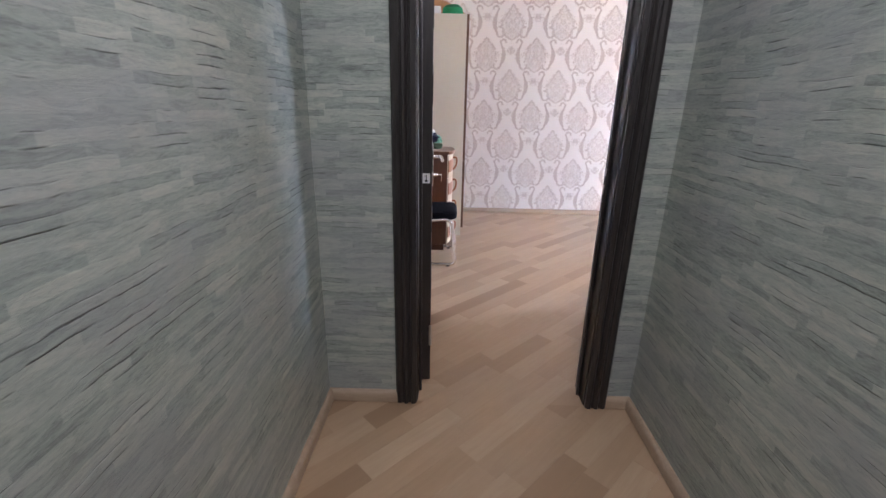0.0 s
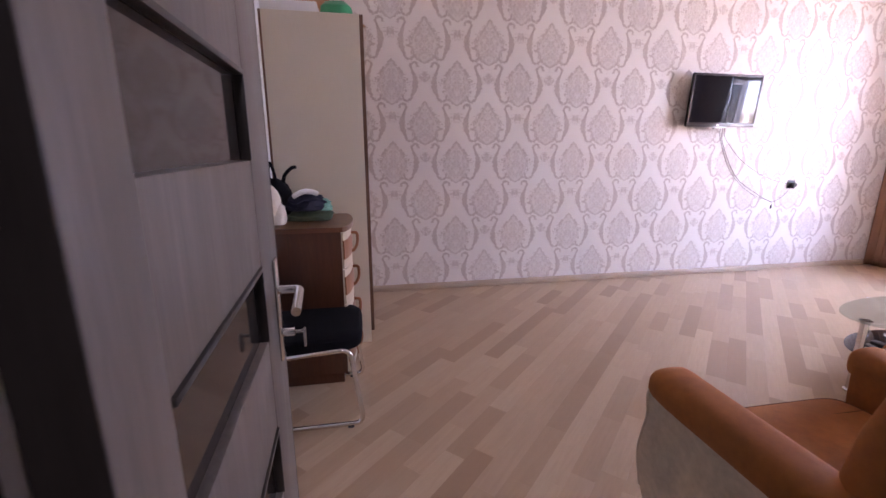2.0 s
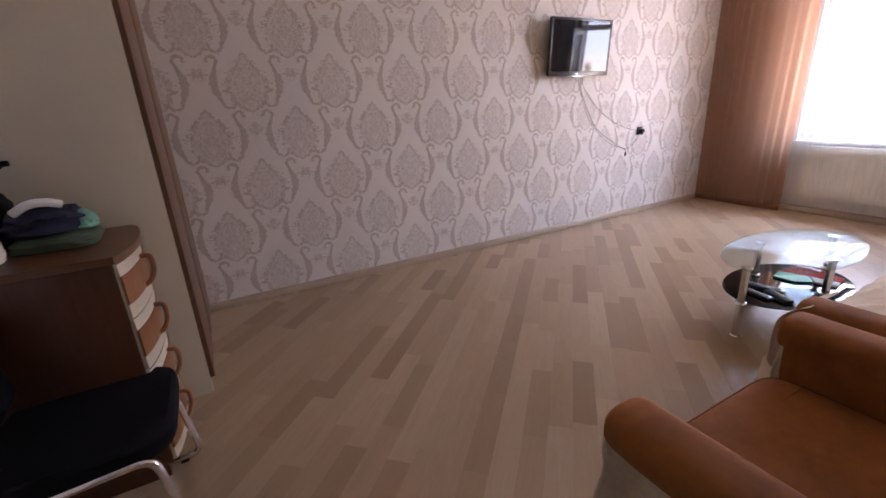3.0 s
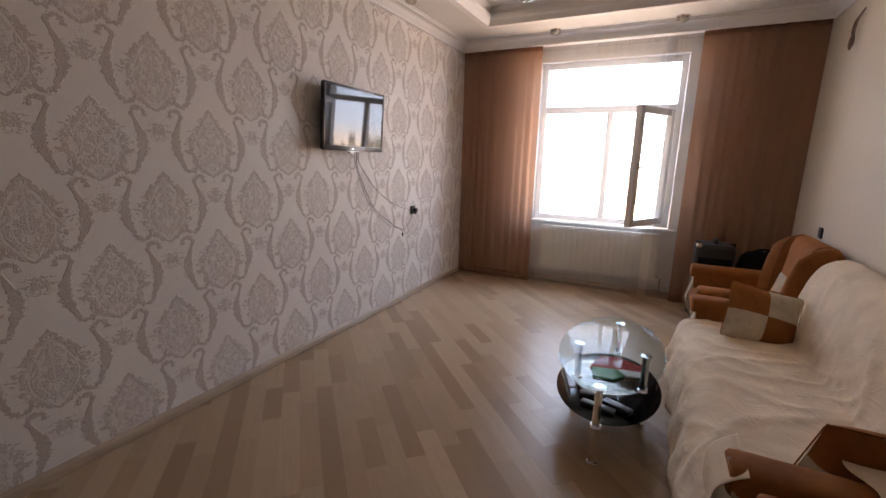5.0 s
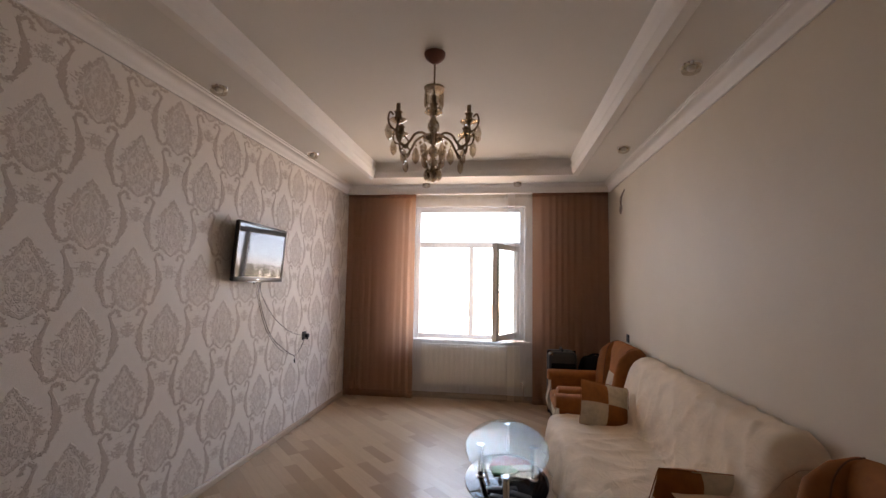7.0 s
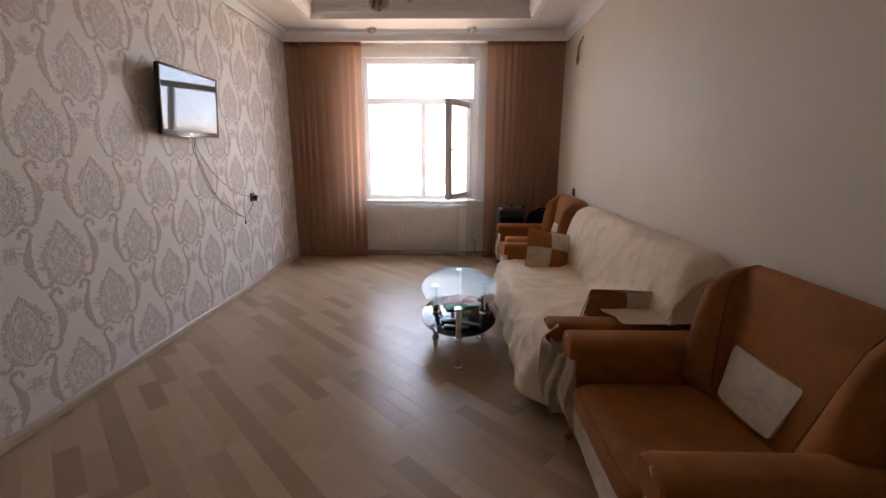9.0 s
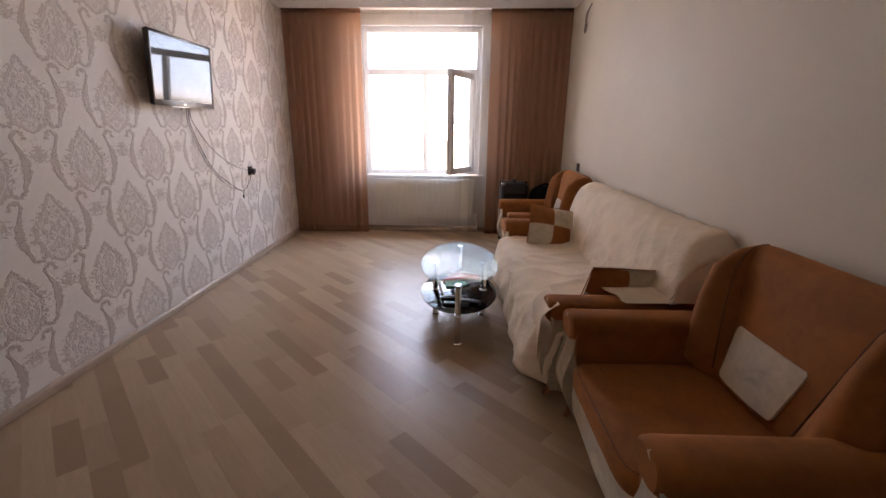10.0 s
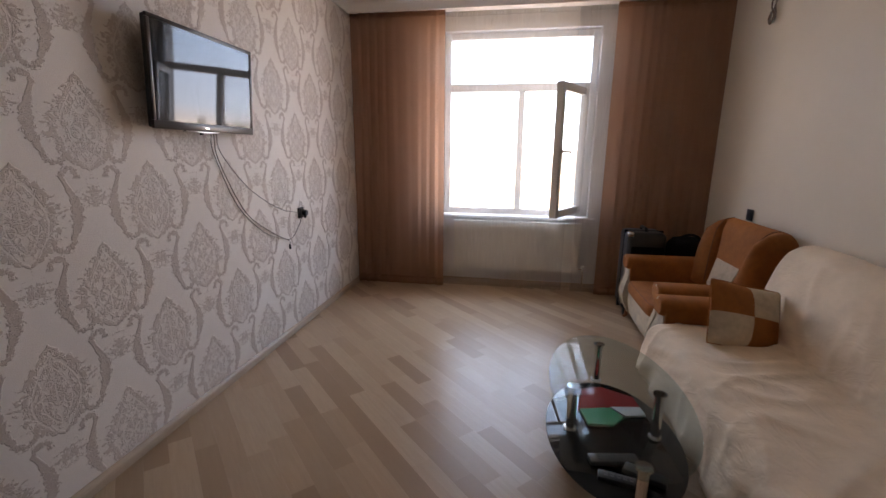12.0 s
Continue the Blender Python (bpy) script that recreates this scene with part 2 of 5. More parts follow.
def slate_paper():
    """Washable paper printed with thin ragged layers of split grey-green slate."""
    n = Nodes("slate_paper", 0.5)
    x, y, z = n.xyz()
    along = n.m("ADD", x, y)
    wave = n.m("MULTIPLY", n.m("SUBTRACT", n.noise(3.0, 4, n.vec(along, 0.0, z)), 0.5), 0.035)
    zz = n.m("ADD", z, wave)
    course = n.m("DIVIDE", zz, 0.021)
    row = n.m("FLOOR", course)
    inrow = n.m("FRACT", course)
    wn1 = n.t.nodes.new("ShaderNodeTexWhiteNoise")
    wn1.noise_dimensions = "1D"
    n.put(wn1.inputs["W"], row)
    shift = n.m("ADD", n.m("DIVIDE", along, n.m("ADD", 0.10, n.m("MULTIPLY", wn1.outputs["Value"], 0.22))), n.m("MULTIPLY", wn1.outputs["Value"], 37.0))
    wn2 = n.t.nodes.new("ShaderNodeTexWhiteNoise")
    wn2.noise_dimensions = "2D"
    n.put(wn2.inputs["Vector"], n.vec(row, n.m("FLOOR", shift), 0.0))
    tone = wn2.outputs["Value"]
    streak = n.noise(5, 6, n.vec(n.m("MULTIPLY", along, 2.6), 0.0, n.m("MULTIPLY", zz, 15.0)), 0.7, 0.9)
    fine = n.noise(16, 4, n.vec(n.m("MULTIPLY", along, 3.4), 3.0, n.m("MULTIPLY", zz, 13.0)), 0.7, 0.6)
    patch = n.noise(2.6, 3, n.vec(along, 9.0, n.m("MULTIPLY", z, 2.5)))
    edge = n.m("ABSOLUTE", n.m("SUBTRACT", inrow, 0.5))
    crack = n.m("MULTIPLY", n.step(edge, 0.36, 0.48), n.step(n.noise(6, 3, n.vec(along, 7.0, n.m("MULTIPLY", row, 0.73))), 0.54, 0.64))
    thin = n.step(n.m("ABSOLUTE", n.m("SUBTRACT", streak, 0.44)), 0.010, 0.0)
    mix = n.m("ADD", n.m("MULTIPLY", tone, 0.20), n.m("ADD", n.m("MULTIPLY", streak, 0.50), n.m("MULTIPLY", fine, 0.30)))
    c = n.ramp(mix, (0.28, (0.15, 0.17, 0.16)), (0.43, (0.315, 0.340, 0.315)), (0.56, (0.425, 0.440, 0.405)), (0.74, (0.59, 0.57, 0.50)))
    c = n.mix(n.step(patch, 0.40, 0.70), c, n.mix(0.5, c, (0.33, 0.325, 0.345)))
    c = n.mix(n.m("MULTIPLY", thin, 0.45), c, (0.12, 0.12, 0.12))
    c = n.mix(1.0, c, (0.96, 1.0, 0.965), "MULTIPLY")
    n.color(n.mix(n.m("MULTIPLY", crack, 0.9), c, (0.035, 0.036, 0.036)))
    n.rough(n.m("ADD", 0.34, n.m("MULTIPLY", streak, 0.22)))
    return n.bump(n.m("SUBTRACT", n.m("ADD", n.m("MULTIPLY", streak, 0.7), n.m("MULTIPLY", tone, 0.15)), crack), 0.5, 0.003).mat


def plank_mat(name, per_island):
    n = Nodes(name, 0.33)
    r = n.island() if per_island else n.random()
    x, y, _ = n.xyz()
    if per_island:
        p, q = n.m("MULTIPLY", n.m("ADD", x, y), 0.7071), n.m("MULTIPLY", n.m("SUBTRACT", y, x), 0.7071)
    else:
        p, q = x, y
    v = n.vec(n.m("ADD", n.m("MULTIPLY", p, 1.3), n.m("MULTIPLY", r, 53.0)), n.m("MULTIPLY", q, 15.0), n.m("MULTIPLY", r, 11.0))
    grain, pores = n.noise(4.0, 5, v, 0.6, 0.7), n.noise(26, 3, v, 0.6)
    base = n.ramp(r, (0.0, (0.350, 0.224, 0.133)), (0.15, (0.395, 0.260, 0.158)), (0.24, (0.440, 0.300, 0.186)), (0.65, (0.490, 0.342, 0.218)), (1.0, (0.535, 0.385, 0.252)))
    c = n.mix(n.m("MULTIPLY", n.m("SUBTRACT", grain, 0.3), 0.62), base, (0.30, 0.19, 0.11))
    n.color(n.mix(n.m("MULTIPLY", n.step(pores, 0.58, 0.75), 0.13), c, (0.27, 0.18, 0.115)))
    n.rough(n.m("ADD", 0.25, n.m("MULTIPLY", pores, 0.13)))
    n.b.inputs["Specular IOR Level"].default_value = 0.38
    return n.bump(pores, 0.06, 0.0006).mat


def sheer(name, tint, clear, glow, stripe):
    """Thin woven cloth: part see-through, part scattering light to both sides."""
    n = Nodes(name)
    _, y, z = n.xyz()
    f = n.noise(9, 3, n.vec(0.0, n.m("MULTIPLY", y, 9.0), n.m("MULTIPLY", z, 0.25)))
    weave = n.noise(240, 1, n.vec(0.0, y, n.m("MULTIPLY", z, 0.02)))
    c = n.mix(n.m("MULTIPLY", n.m("ADD", n.m("MULTIPLY", f, 0.6), n.m("MULTIPLY", weave, 0.4)), stripe), tint, [k * 0.55 for k in tint])
    cloth = n.blend(glow, n.shader("ShaderNodeBsdfDiffuse", Color=c), n.shader("ShaderNodeBsdfTranslucent", Color=c))
    amount = n.m("MULTIPLY", clear, n.m("ADD", 0.72, n.m("MULTIPLY", weave, 0.5)))
    n.out(n.blend(amount, cloth, n.shader("ShaderNodeBsdfTransparent")))
    return n.mat


def glass(name, tint=(1, 1, 1), rough=0.0, sheen=0.32, least=0.03):
    n = Nodes(name)
    lw = n.t.nodes.new("ShaderNodeLayerWeight")
    lw.inputs[0].default_value = 0.5
    gloss = n.m("ADD", least, n.m("MULTIPLY", n.m("POWER", lw.outputs["Facing"], 5.0), sheen))
    gl = n.shader("ShaderNodeBsdfGlossy", Color=(1, 1, 1, 1), Roughness=rough)
    n.out(n.blend(gloss, n.shader("ShaderNodeBsdfTransparent", Color=(*tint, 1)), gl))
    return n.mat


def glowing(name, color, strength):
    n = Nodes(name)
    n.out(n.shader("ShaderNodeEmission", Color=(*color, 1), Strength=strength))
    return n.mat


PAPER = damask()
SLATE = slate_paper()
PLANK, PLANK_REST = plank_mat("laminate", False), plank_mat("laminate_rest", True)
PLAIN = soft_mat("ivory_wall_paper", (0.69, 0.61, 0.495), 0.03, 2.5, 150, 0.6, 0.22, dist=0.002)
WHITEWALL = soft_mat("white_wall", (0.76, 0.75, 0.75), 0.04, 2.5, 120, 0.7, 0.25)
CEIL = soft_mat("ceiling_paint", (0.74, 0.725, 0.690), 0.03, 1.4, 200, 0.75, 0.1)
PLASTER = soft_mat("moulding_white", (0.82, 0.80, 0.775), 0.03, 3, 150, 0.6, 0.1)
WENGE = wood("wenge_casing", (0.014, 0.0115, 0.011), (0.040, 0.034, 0.032), (9, 9, 0.7), 0.34)
GREYOAK = wood("grey_oak", (0.105, 0.086, 0.076), (0.195, 0.165, 0.148), (8, 8, 0.6), 0.40)
DARKFRAME = wood("dark_frame", (0.02, 0.016, 0.015), (0.045, 0.038, 0.035), (8, 8, 0.6), 0.4)
SKIRT = wood("skirting", (0.36, 0.26, 0.18), (0.50, 0.38, 0.27), (0.8, 8, 8), 0.4)
PVC = soft_mat("white_pvc", (0.82, 0.82, 0.82), 0.02, 4, 300, 0.35, 0.03)
RADWHITE = soft_mat("radiator_enamel", (0.80, 0.78, 0.72), 0.03, 4, 200, 0.4, 0.03)
BROWN = velvet("brown_velvet", (0.325, 0.108, 0.021))
DEEP = velvet("dark_brown_velvet", (0.155, 0.058, 0.020))
CREAM = velvet("cream_velvet", (0.60, 0.49, 0.355))
PIPING = soft_mat("dark_piping", (0.16, 0.058, 0.020), 0.2, 30, 300, 0.8)
THROW = rumpled("cream_throw", (0.82, 0.665, 0.500))
CHROME = soft_mat("chrome", (0.78, 0.77, 0.76), 0.04, 12, 60, 0.14, 0.02, 1.0)
STEEL = soft_mat("brushed_steel", (0.62, 0.60, 0.57), 0.08, 10, 200, 0.28, 0.05, 1.0)
BLACKFAB = soft_mat("black_fabric", (0.0075, 0.007, 0.009), 0.25, 12, 500, 0.92, 0.4)
BLACKFAB.node_tree.nodes["Principled BSDF"].inputs["Specular IOR Level"].default_value = 0.12
BLACKPL = soft_mat("black_plastic", (0.018, 0.018, 0.020), 0.15, 9, 200, 0.35, 0.08)
NAVYFAB = soft_mat("navy_fabric", (0.010, 0.012, 0.032), 0.3, 12, 400, 0.9, 0.4)
GREENFAB = soft_mat("dull_green_fabric", (0.055, 0.085, 0.05), 0.3, 12, 400, 0.9, 0.4)
MINT = soft_mat("green_plastic", (0.02, 0.36, 0.15), 0.1, 9, 200, 0.5, 0.1)
TEAL = soft_mat("pale_green_fabric", (0.16, 0.36, 0.27), 0.2, 12, 300, 0.9, 0.3)
OFFWHITE = soft_mat("off_white_canvas", (0.70, 0.64, 0.55), 0.08, 9, 400, 0.85, 0.3)
PAPERWHITE = soft_mat("white_card", (0.78, 0.77, 0.75), 0.04, 9, 200, 0.6, 0.05)
RED = soft_mat("red_cloth", (0.42, 0.018, 0.012), 0.15, 9, 300, 0.85, 0.2)
TANWOOD = wood("tan_wood", (0.42, 0.20, 0.09), (0.55, 0.29, 0.14), (1, 8, 8), 0.45)
CREAMBOARD = soft_mat("cream_board", (0.62, 0.545, 0.42), 0.03, 2, 250, 0.42, 0.05)
BROWNEDGE = wood("brown_edge", (0.10, 0.045, 0.022), (0.17, 0.08, 0.04), (8, 8, 0.7), 0.4)
DRESSERWOOD = wood("dresser_wood", (0.062, 0.020, 0.008), (0.112, 0.038, 0.015), (8, 8, 0.7), 0.36)
DRESSERTOP = wood("dresser_top_wood", (0.11, 0.042, 0.018), (0.18, 0.072, 0.030), (0.8, 8, 8), 0.34)
HANDLEWOOD = wood("handle_wood", (0.24, 0.085, 0.03), (0.36, 0.14, 0.055), (8, 8, 1), 0.35)
BRONZE = soft_mat("antique_bronze", (0.24, 0.172, 0.108), 0.35, 30, 200, 0.36, 0.15, 0.7)
AMBERGLASS = glass("amber_crystal", (0.78, 0.71, 0.61), 0.06, 0.7, 0.22)
CLEARGLASS = glass("clear_crystal", (0.86, 0.82, 0.76), 0.02)
PANE = glass("window_pane", (0.97, 0.98, 0.98))
TABLEGLASS = glass("table_glass", (0.80, 0.86, 0.87), 0.0, 0.12, 0.024)
DARKGLASS = Nodes("tinted_door_glass", 0.06).color((0.035, 0.027, 0.024)).mat
BLACKGLASS = Nodes("black_glass", 0.04).color((0.008, 0.008, 0.010)).mat
BLACKGLASS.node_tree.nodes["Principled BSDF"].inputs["Specular IOR Level"].default_value = 0.22
SCREEN = Nodes("tv_screen", 0.035).color((0.010, 0.010, 0.012)).mat
SCREEN.node_tree.nodes["Principled BSDF"].inputs["IOR"].default_value = 1.36
BROWNSHEER = sheer("brown_organza", (0.45, 0.252, 0.163), 0.11, 0.52, 0.30)
TULLE = sheer("white_tulle", (0.88, 0.83, 0.74), 0.86, 0.30, 0.20)
CABLE = soft_mat("cable", (0.20, 0.155, 0.135), 0.1, 20, 200, 0.5)
BLACKLABEL = soft_mat("black_print", (0.02, 0.02, 0.02), 0.05, 20, 200, 0.5)


# ---- mesh helpers ----
ORIGIN = {}
OFFSET = Vector((0.0, 0.0, 0.0))   # where a group of things stands against its drawn place


def thing(name, x, y, z, label, category, group="", kind=""):
    """An Empty at the base of a thing; its parts are built in world metres."""
    ob = new(name)
    ob.location = Vector((x, y, z)) + OFFSET
    ob.empty_display_size = 0.1
    ORIGIN[ob.name] = Vector((x, y, z))
    return tagged(ob, label, category, group, kind)


def finish(bm, mat, smooth=35):
    bmesh.ops.recalc_face_normals(bm, faces=bm.faces)
    me = bpy.data.meshes.new("mesh")
    bm.to_mesh(me)
    bm.free()
    me.materials.append(mat)
    if smooth:
        for p in me.polygons:
            p.use_smooth = True
        me.set_sharp_from_angle(angle=radians(smooth))
    return me


def part(name, bm, mat, parent, label="", smooth=35):
    o = ORIGIN[parent.name]
    bm.transform(Matrix.Translation(-o))
    ob = new(name, finish(bm, mat, smooth))
    ob.parent = parent
    ORIGIN[ob.name] = o
    return tagged(ob, label)


def single(name, bm, mat, label="", category="", kind="", group="", base=(0, 0, 0), smooth=35):
    """A thing, or a piece of the setting, that is one mesh."""
    bm.transform(Matrix.Translation(-Vector(base)))
    ob = new(name, finish(bm, mat, smooth))
    ob.location = Vector(base) + OFFSET
    ORIGIN[ob.name] = Vector(base)
    return tagged(ob, label, category, group, kind)


def joined(*bms):
    a = bms[0]
    for b in bms[1:]:
        me = bpy.data.meshes.new("tmp")
        b.to_mesh(me)
        b.free()
        a.from_mesh(me)
        bpy.data.meshes.remove(me)
    return a


def box(x0, x1, y0, y1, z0, z1, bevel=0.0, seg=2):
    bm = bmesh.new()
    bmesh.ops.create_cube(bm, size=1, matrix=Matrix.Translation(((x0 + x1) / 2, (y0 + y1) / 2, (z0 + z1) / 2)) @ Matrix.Diagonal((x1 - x0, y1 - y0, z1 - z0, 1)))
    if bevel:
        bmesh.ops.bevel(bm, geom=bm.edges[:], offset=bevel, segments=seg, profile=0.5, affect="EDGES", clamp_overlap=True)
    return bm


def loft(rings, closed=True, caps=True):
    """Skins a row of rings, each a list of points of one length."""
    bm = bmesh.new()
    vs = [[bm.verts.new(p) for p in r] for r in rings]
    n = len(rings[0])
    for a, b in zip(vs, vs[1:]):
        for i in range(n if closed else n - 1):
            bm.faces.new((a[i], a[(i + 1) % n], b[(i + 1) % n], b[i]))
    if caps and closed:
        bm.faces.new(vs[0])
        bm.faces.new(vs[-1][::-1])
    return bm


def ring(cx, cy, rx, ry, power=2.0, n=24, turn=0.0):
    """Points round a rounded rectangle or ellipse."""
    pts = []
    for i in range(n):
        a = 2 * math.pi * i / n + turn
        c, s = math.cos(a), math.sin(a)
        pts.append((cx + rx * math.copysign(abs(c) ** (2 / power), c), cy + ry * math.copysign(abs(s) ** (2 / power), s)))
    return pts


def turned(x, y, profile, n=20):
    """A turned body about an upright axis; profile: (radius, z)."""
    return loft([[(x + r * math.cos(2 * math.pi * i / n), y + r * math.sin(2 * math.pi * i / n), z) for i in range(n)] for r, z in profile])


def tube(points, r, n=10, taper=None):
    """A round bar along a row of points."""
    pts = [Vector(p) for p in points]
    rings, up = [], Vector((0, 0, 1))
    for i, p in enumerate(pts):
        d = (pts[min(i + 1, len(pts) - 1)] - pts[max(i - 1, 0)]).normalized()
        if i == 0:
            side = d.cross(up if abs(d.z) < 0.9 else Vector((1, 0, 0))).normalized()
        side = (side - d * side.dot(d)).normalized()
        over = d.cross(side)
        k = r * (taper[i] if taper else 1)
        rings.append([p + side * k * math.cos(2 * math.pi * j / n) + over * k * math.sin(2 * math.pi * j / n) for j in range(n)])
    return loft(rings)


def bent(points, radius, seg=5):
    """A row of points with rounded corners."""
    pts = [Vector(p) for p in points]
    out = [pts[0]]
    for a, b, c in zip(pts, pts[1:], pts[2:]):
        u, v = (a - b), (c - b)
        k = min(radius, u.length * 0.49, v.length * 0.49)
        p, q = b + u.normalized() * k, b + v.normalized() * k
        for i in range(seg + 1):
            t = i / seg
            out.append(p * (1 - t) ** 2 + b * 2 * t * (1 - t) + q * t * t)
    return out + [pts[-1]]


def smooth_row(points, seg=6):
    """Catmull-Rom through a row of points."""
    p = [Vector(q) for q in points]
    p = [p[0] * 2 - p[1], *p, p[-1] * 2 - p[-2]]
    out = []
    for a, b, c, d in zip(p, p[1:], p[2:], p[3:]):
        for i in range(seg):
            t = i / seg
            out.append(0.5 * (2 * b + (c - a) * t + (2 * a - 5 * b + 4 * c - d) * t * t + (3 * b - a - 3 * c + d) * t ** 3))
    return out + [p[-2]]


def slab(outline, axis, lo, hi, bevel=0.0):
    """A flat outline drawn out along an axis; outline: the two other coordinates in order x, y, z."""
    def at(p, h):
        q = list(p)
        q.insert("xyz".index(axis), h)
        return q
    bm = loft([[at(p, lo) for p in outline], [at(p, hi) for p in outline]])
    if bevel:
        rim = [e for e in bm.edges if len(e.link_faces) == 2 and e.calc_face_angle(0) > 0.9 and any(len(f.verts) > 4 for f in e.link_faces)]
        bmesh.ops.bevel(bm, geom=rim, offset=bevel, segments=2, profile=0.5, affect="EDGES", clamp_overlap=True)
    return bm


def sheet(rows, thick=0.0):
    """A cloth from a grid of points, with a little thickness."""
    bm = loft(rows, closed=False, caps=False)
    if thick:
        bmesh.ops.recalc_face_normals(bm, faces=bm.faces)
        bmesh.ops.solidify(bm, geom=bm.faces[:], thickness=thick)
    return bm


def swept_profile(path, profile, closed_path=False):
    """A moulding: profile (out, up) carried along a flat path with mitred corners. Out is to the left of the path."""
    pts = [Vector((x, y, 0)) for x, y in path]
    rings = []
    for i, p in enumerate(pts):
        a = pts[i - 1] if i or closed_path else None
        c = pts[(i + 1) % len(pts)] if i < len(pts) - 1 or closed_path else None
        d1 = (p - a).normalized() if a is not None else (c - p).normalized()
        d2 = (c - p).normalized() if c is not None else d1
        n1, n2 = Vector((-d1.y, d1.x, 0)), Vector((-d2.y, d2.x, 0))
        m = (n1 + n2).normalized()
        m /= max(0.3, m.dot(n1))
        rings.append([(p.x + m.x * o, p.y + m.y * o, h) for o, h in profile])
    if closed_path:
        rings.append(rings[0])
    return loft(rings, closed=True, caps=not closed_path)


# ---- the large structure ----
def walls():
    t = 0.15
    single("wall_north", box(XW - t, XE + 0.3, YN, YN + t, 0, 3.1), PAPER, "wall with cream and mauve damask paper", "wall", "structure")
    single("wall_west", box(XW - t, XW, YS, YN, 0, 3.1), WHITEWALL, "plain white papered wall", "wall", "structure")
    # wall between the corridor and the room, with the door's opening
    a, b, h = DL - 0.032, DR + 0.032, DH + 0.032
    y1, ra, rb, rh = YC + 0.012, DL - 0.12, DR + 0.20, DH + 0.12
    bm = joined(box(XW - t, a, y1, YL, 0, 3.1), box(b, XE + 0.3, y1, YL, 0, 3.1), box(a, b, y1, YL, h, 3.1),
                box(XW - t, ra, YL, YS, 0, 3.1), box(rb, XE + 0.3, YL, YS, 0, 3.1), box(ra, rb, YL, YS, rh, 3.1))
    single("wall_south", bm, PLAIN, "ivory papered wall behind the sofa with a doorway", "wall", "structure")
    bm = joined(box(CL, a, YC, y1, 0, 2.78), box(b, CR, YC, y1, 0, 2.78), box(a, b, YC, y1, h, 2.78))
    single("wall_corridor_end", bm, SLATE, "corridor end wall with slate-print paper round a door", "wall", "structure")
    single("wall_corridor_west", box(CL - t, CL, -1.6, YC + 0.012, 0, 2.78), SLATE, "corridor wall with grey slate-print paper", "wall", "structure")
    single("wall_corridor_east", box(CR, CR + t, -1.6, YC + 0.012, 0, 2.78), SLATE, "corridor wall with grey slate-print paper", "wall", "structure")
    single("wall_corridor_back", box(CL - t, CR + t, -1.6 - t, -1.6, 0, 2.78), SLATE, "corridor wall with grey slate-print paper", "wall", "structure")
    # window wall with its opening
    e = XE + 0.3
    bm = joined(box(XE, e, YS, WY0, 0, 3.1), box(XE, e, WY1, YN, 0, 3.1), box(XE, e, WY0, WY1, 0, WZ0), box(XE, e, WY0, WY1, WZ1, 3.1))
    single("wall_east", bm, WHITEWALL, "white wall with the window opening", "wall", "structure")
    # ceilings
    x0, x1, y0, y1 = 0.64, 5.545, 2.600, 4.940
    bm = joined(box(XW, x0, YS, YN, ZC, ZC + 0.3), box(x1, XE, YS, YN, ZC, ZC + 0.3), box(x0, x1, YS, y0, ZC, ZC + 0.3), box(x0, x1, y1, YN, ZC, ZC + 0.3), box(x0, x1, y0, y1, ZT, ZT + 0.16))
    single("ceiling", bm, CEIL, "off-white ceiling with a raised middle", "ceiling", "structure")
    single("ceiling_corridor", box(CL, CR, -1.6, YC, 2.62, 2.77), CEIL, "white corridor ceiling", "ceiling", "structure")
    # plaster mouldings
    c = ZC - 0.002
    prof = [(0.002, c - 0.102), (0.016, c - 0.102), (0.020, c - 0.088), (0.030, c - 0.078), (0.040, c - 0.052), (0.062, c - 0.028), (0.082, c - 0.022), (0.088, c - 0.010), (0.100, c - 0.008), (0.100, c), (0.002, c)]
    single("trim_cornice", swept_profile([(XW, YS), (6.125, YS), (6.125, YN), (XW, YN)], prof, True), PLASTER, "white plaster cornice along the walls", "cornice", "structure")
    single("trim_pelmet", box(6.127, 6.145, YS, YN, ZC - 0.102, ZC, 0.002), PLASTER, "white pelmet board before the curtain rail", "pelmet", "structure")
    prof = [(-0.060, ZC - 0.004), (-0.060, ZC - 0.016), (-0.046, ZC - 0.030), (-0.014, ZC - 0.034), (0.010, ZC - 0.026), (0.014, ZC - 0.010), (0.026, ZC + 0.004), (0.030, ZC + 0.040), (0.046, ZC + 0.058), (0.050, ZC + 0.070), (0.002, ZC + 0.070), (0.002, ZC - 0.004)]
    single("trim_coffer", swept_profile([(x0, y0), (x1, y0), (x1, y1), (x0, y1)], prof, True), PLASTER, "white stepped moulding round the raised ceiling", "moulding", "structure")
    prof = [(0.0, ZT - 0.060), (0.012, ZT - 0.060), (0.020, ZT - 0.040), (0.045, ZT - 0.018), (0.052, ZT), (0.0, ZT)]
    prof = [(o + 0.001, h - 0.001) for o, h in prof]
    single("trim_coffer_top", swept_profile([(x0, y0), (x1, y0), (x1, y1), (x0, y1)], prof, True), PLASTER, "white cove under the raised ceiling", "moulding", "structure")
    # baseboards
    prof = [(0.001, 0.004), (0.020, 0.004), (0.020, 0.036), (0.014, 0.052), (0.006, 0.058), (0.001, 0.058)]
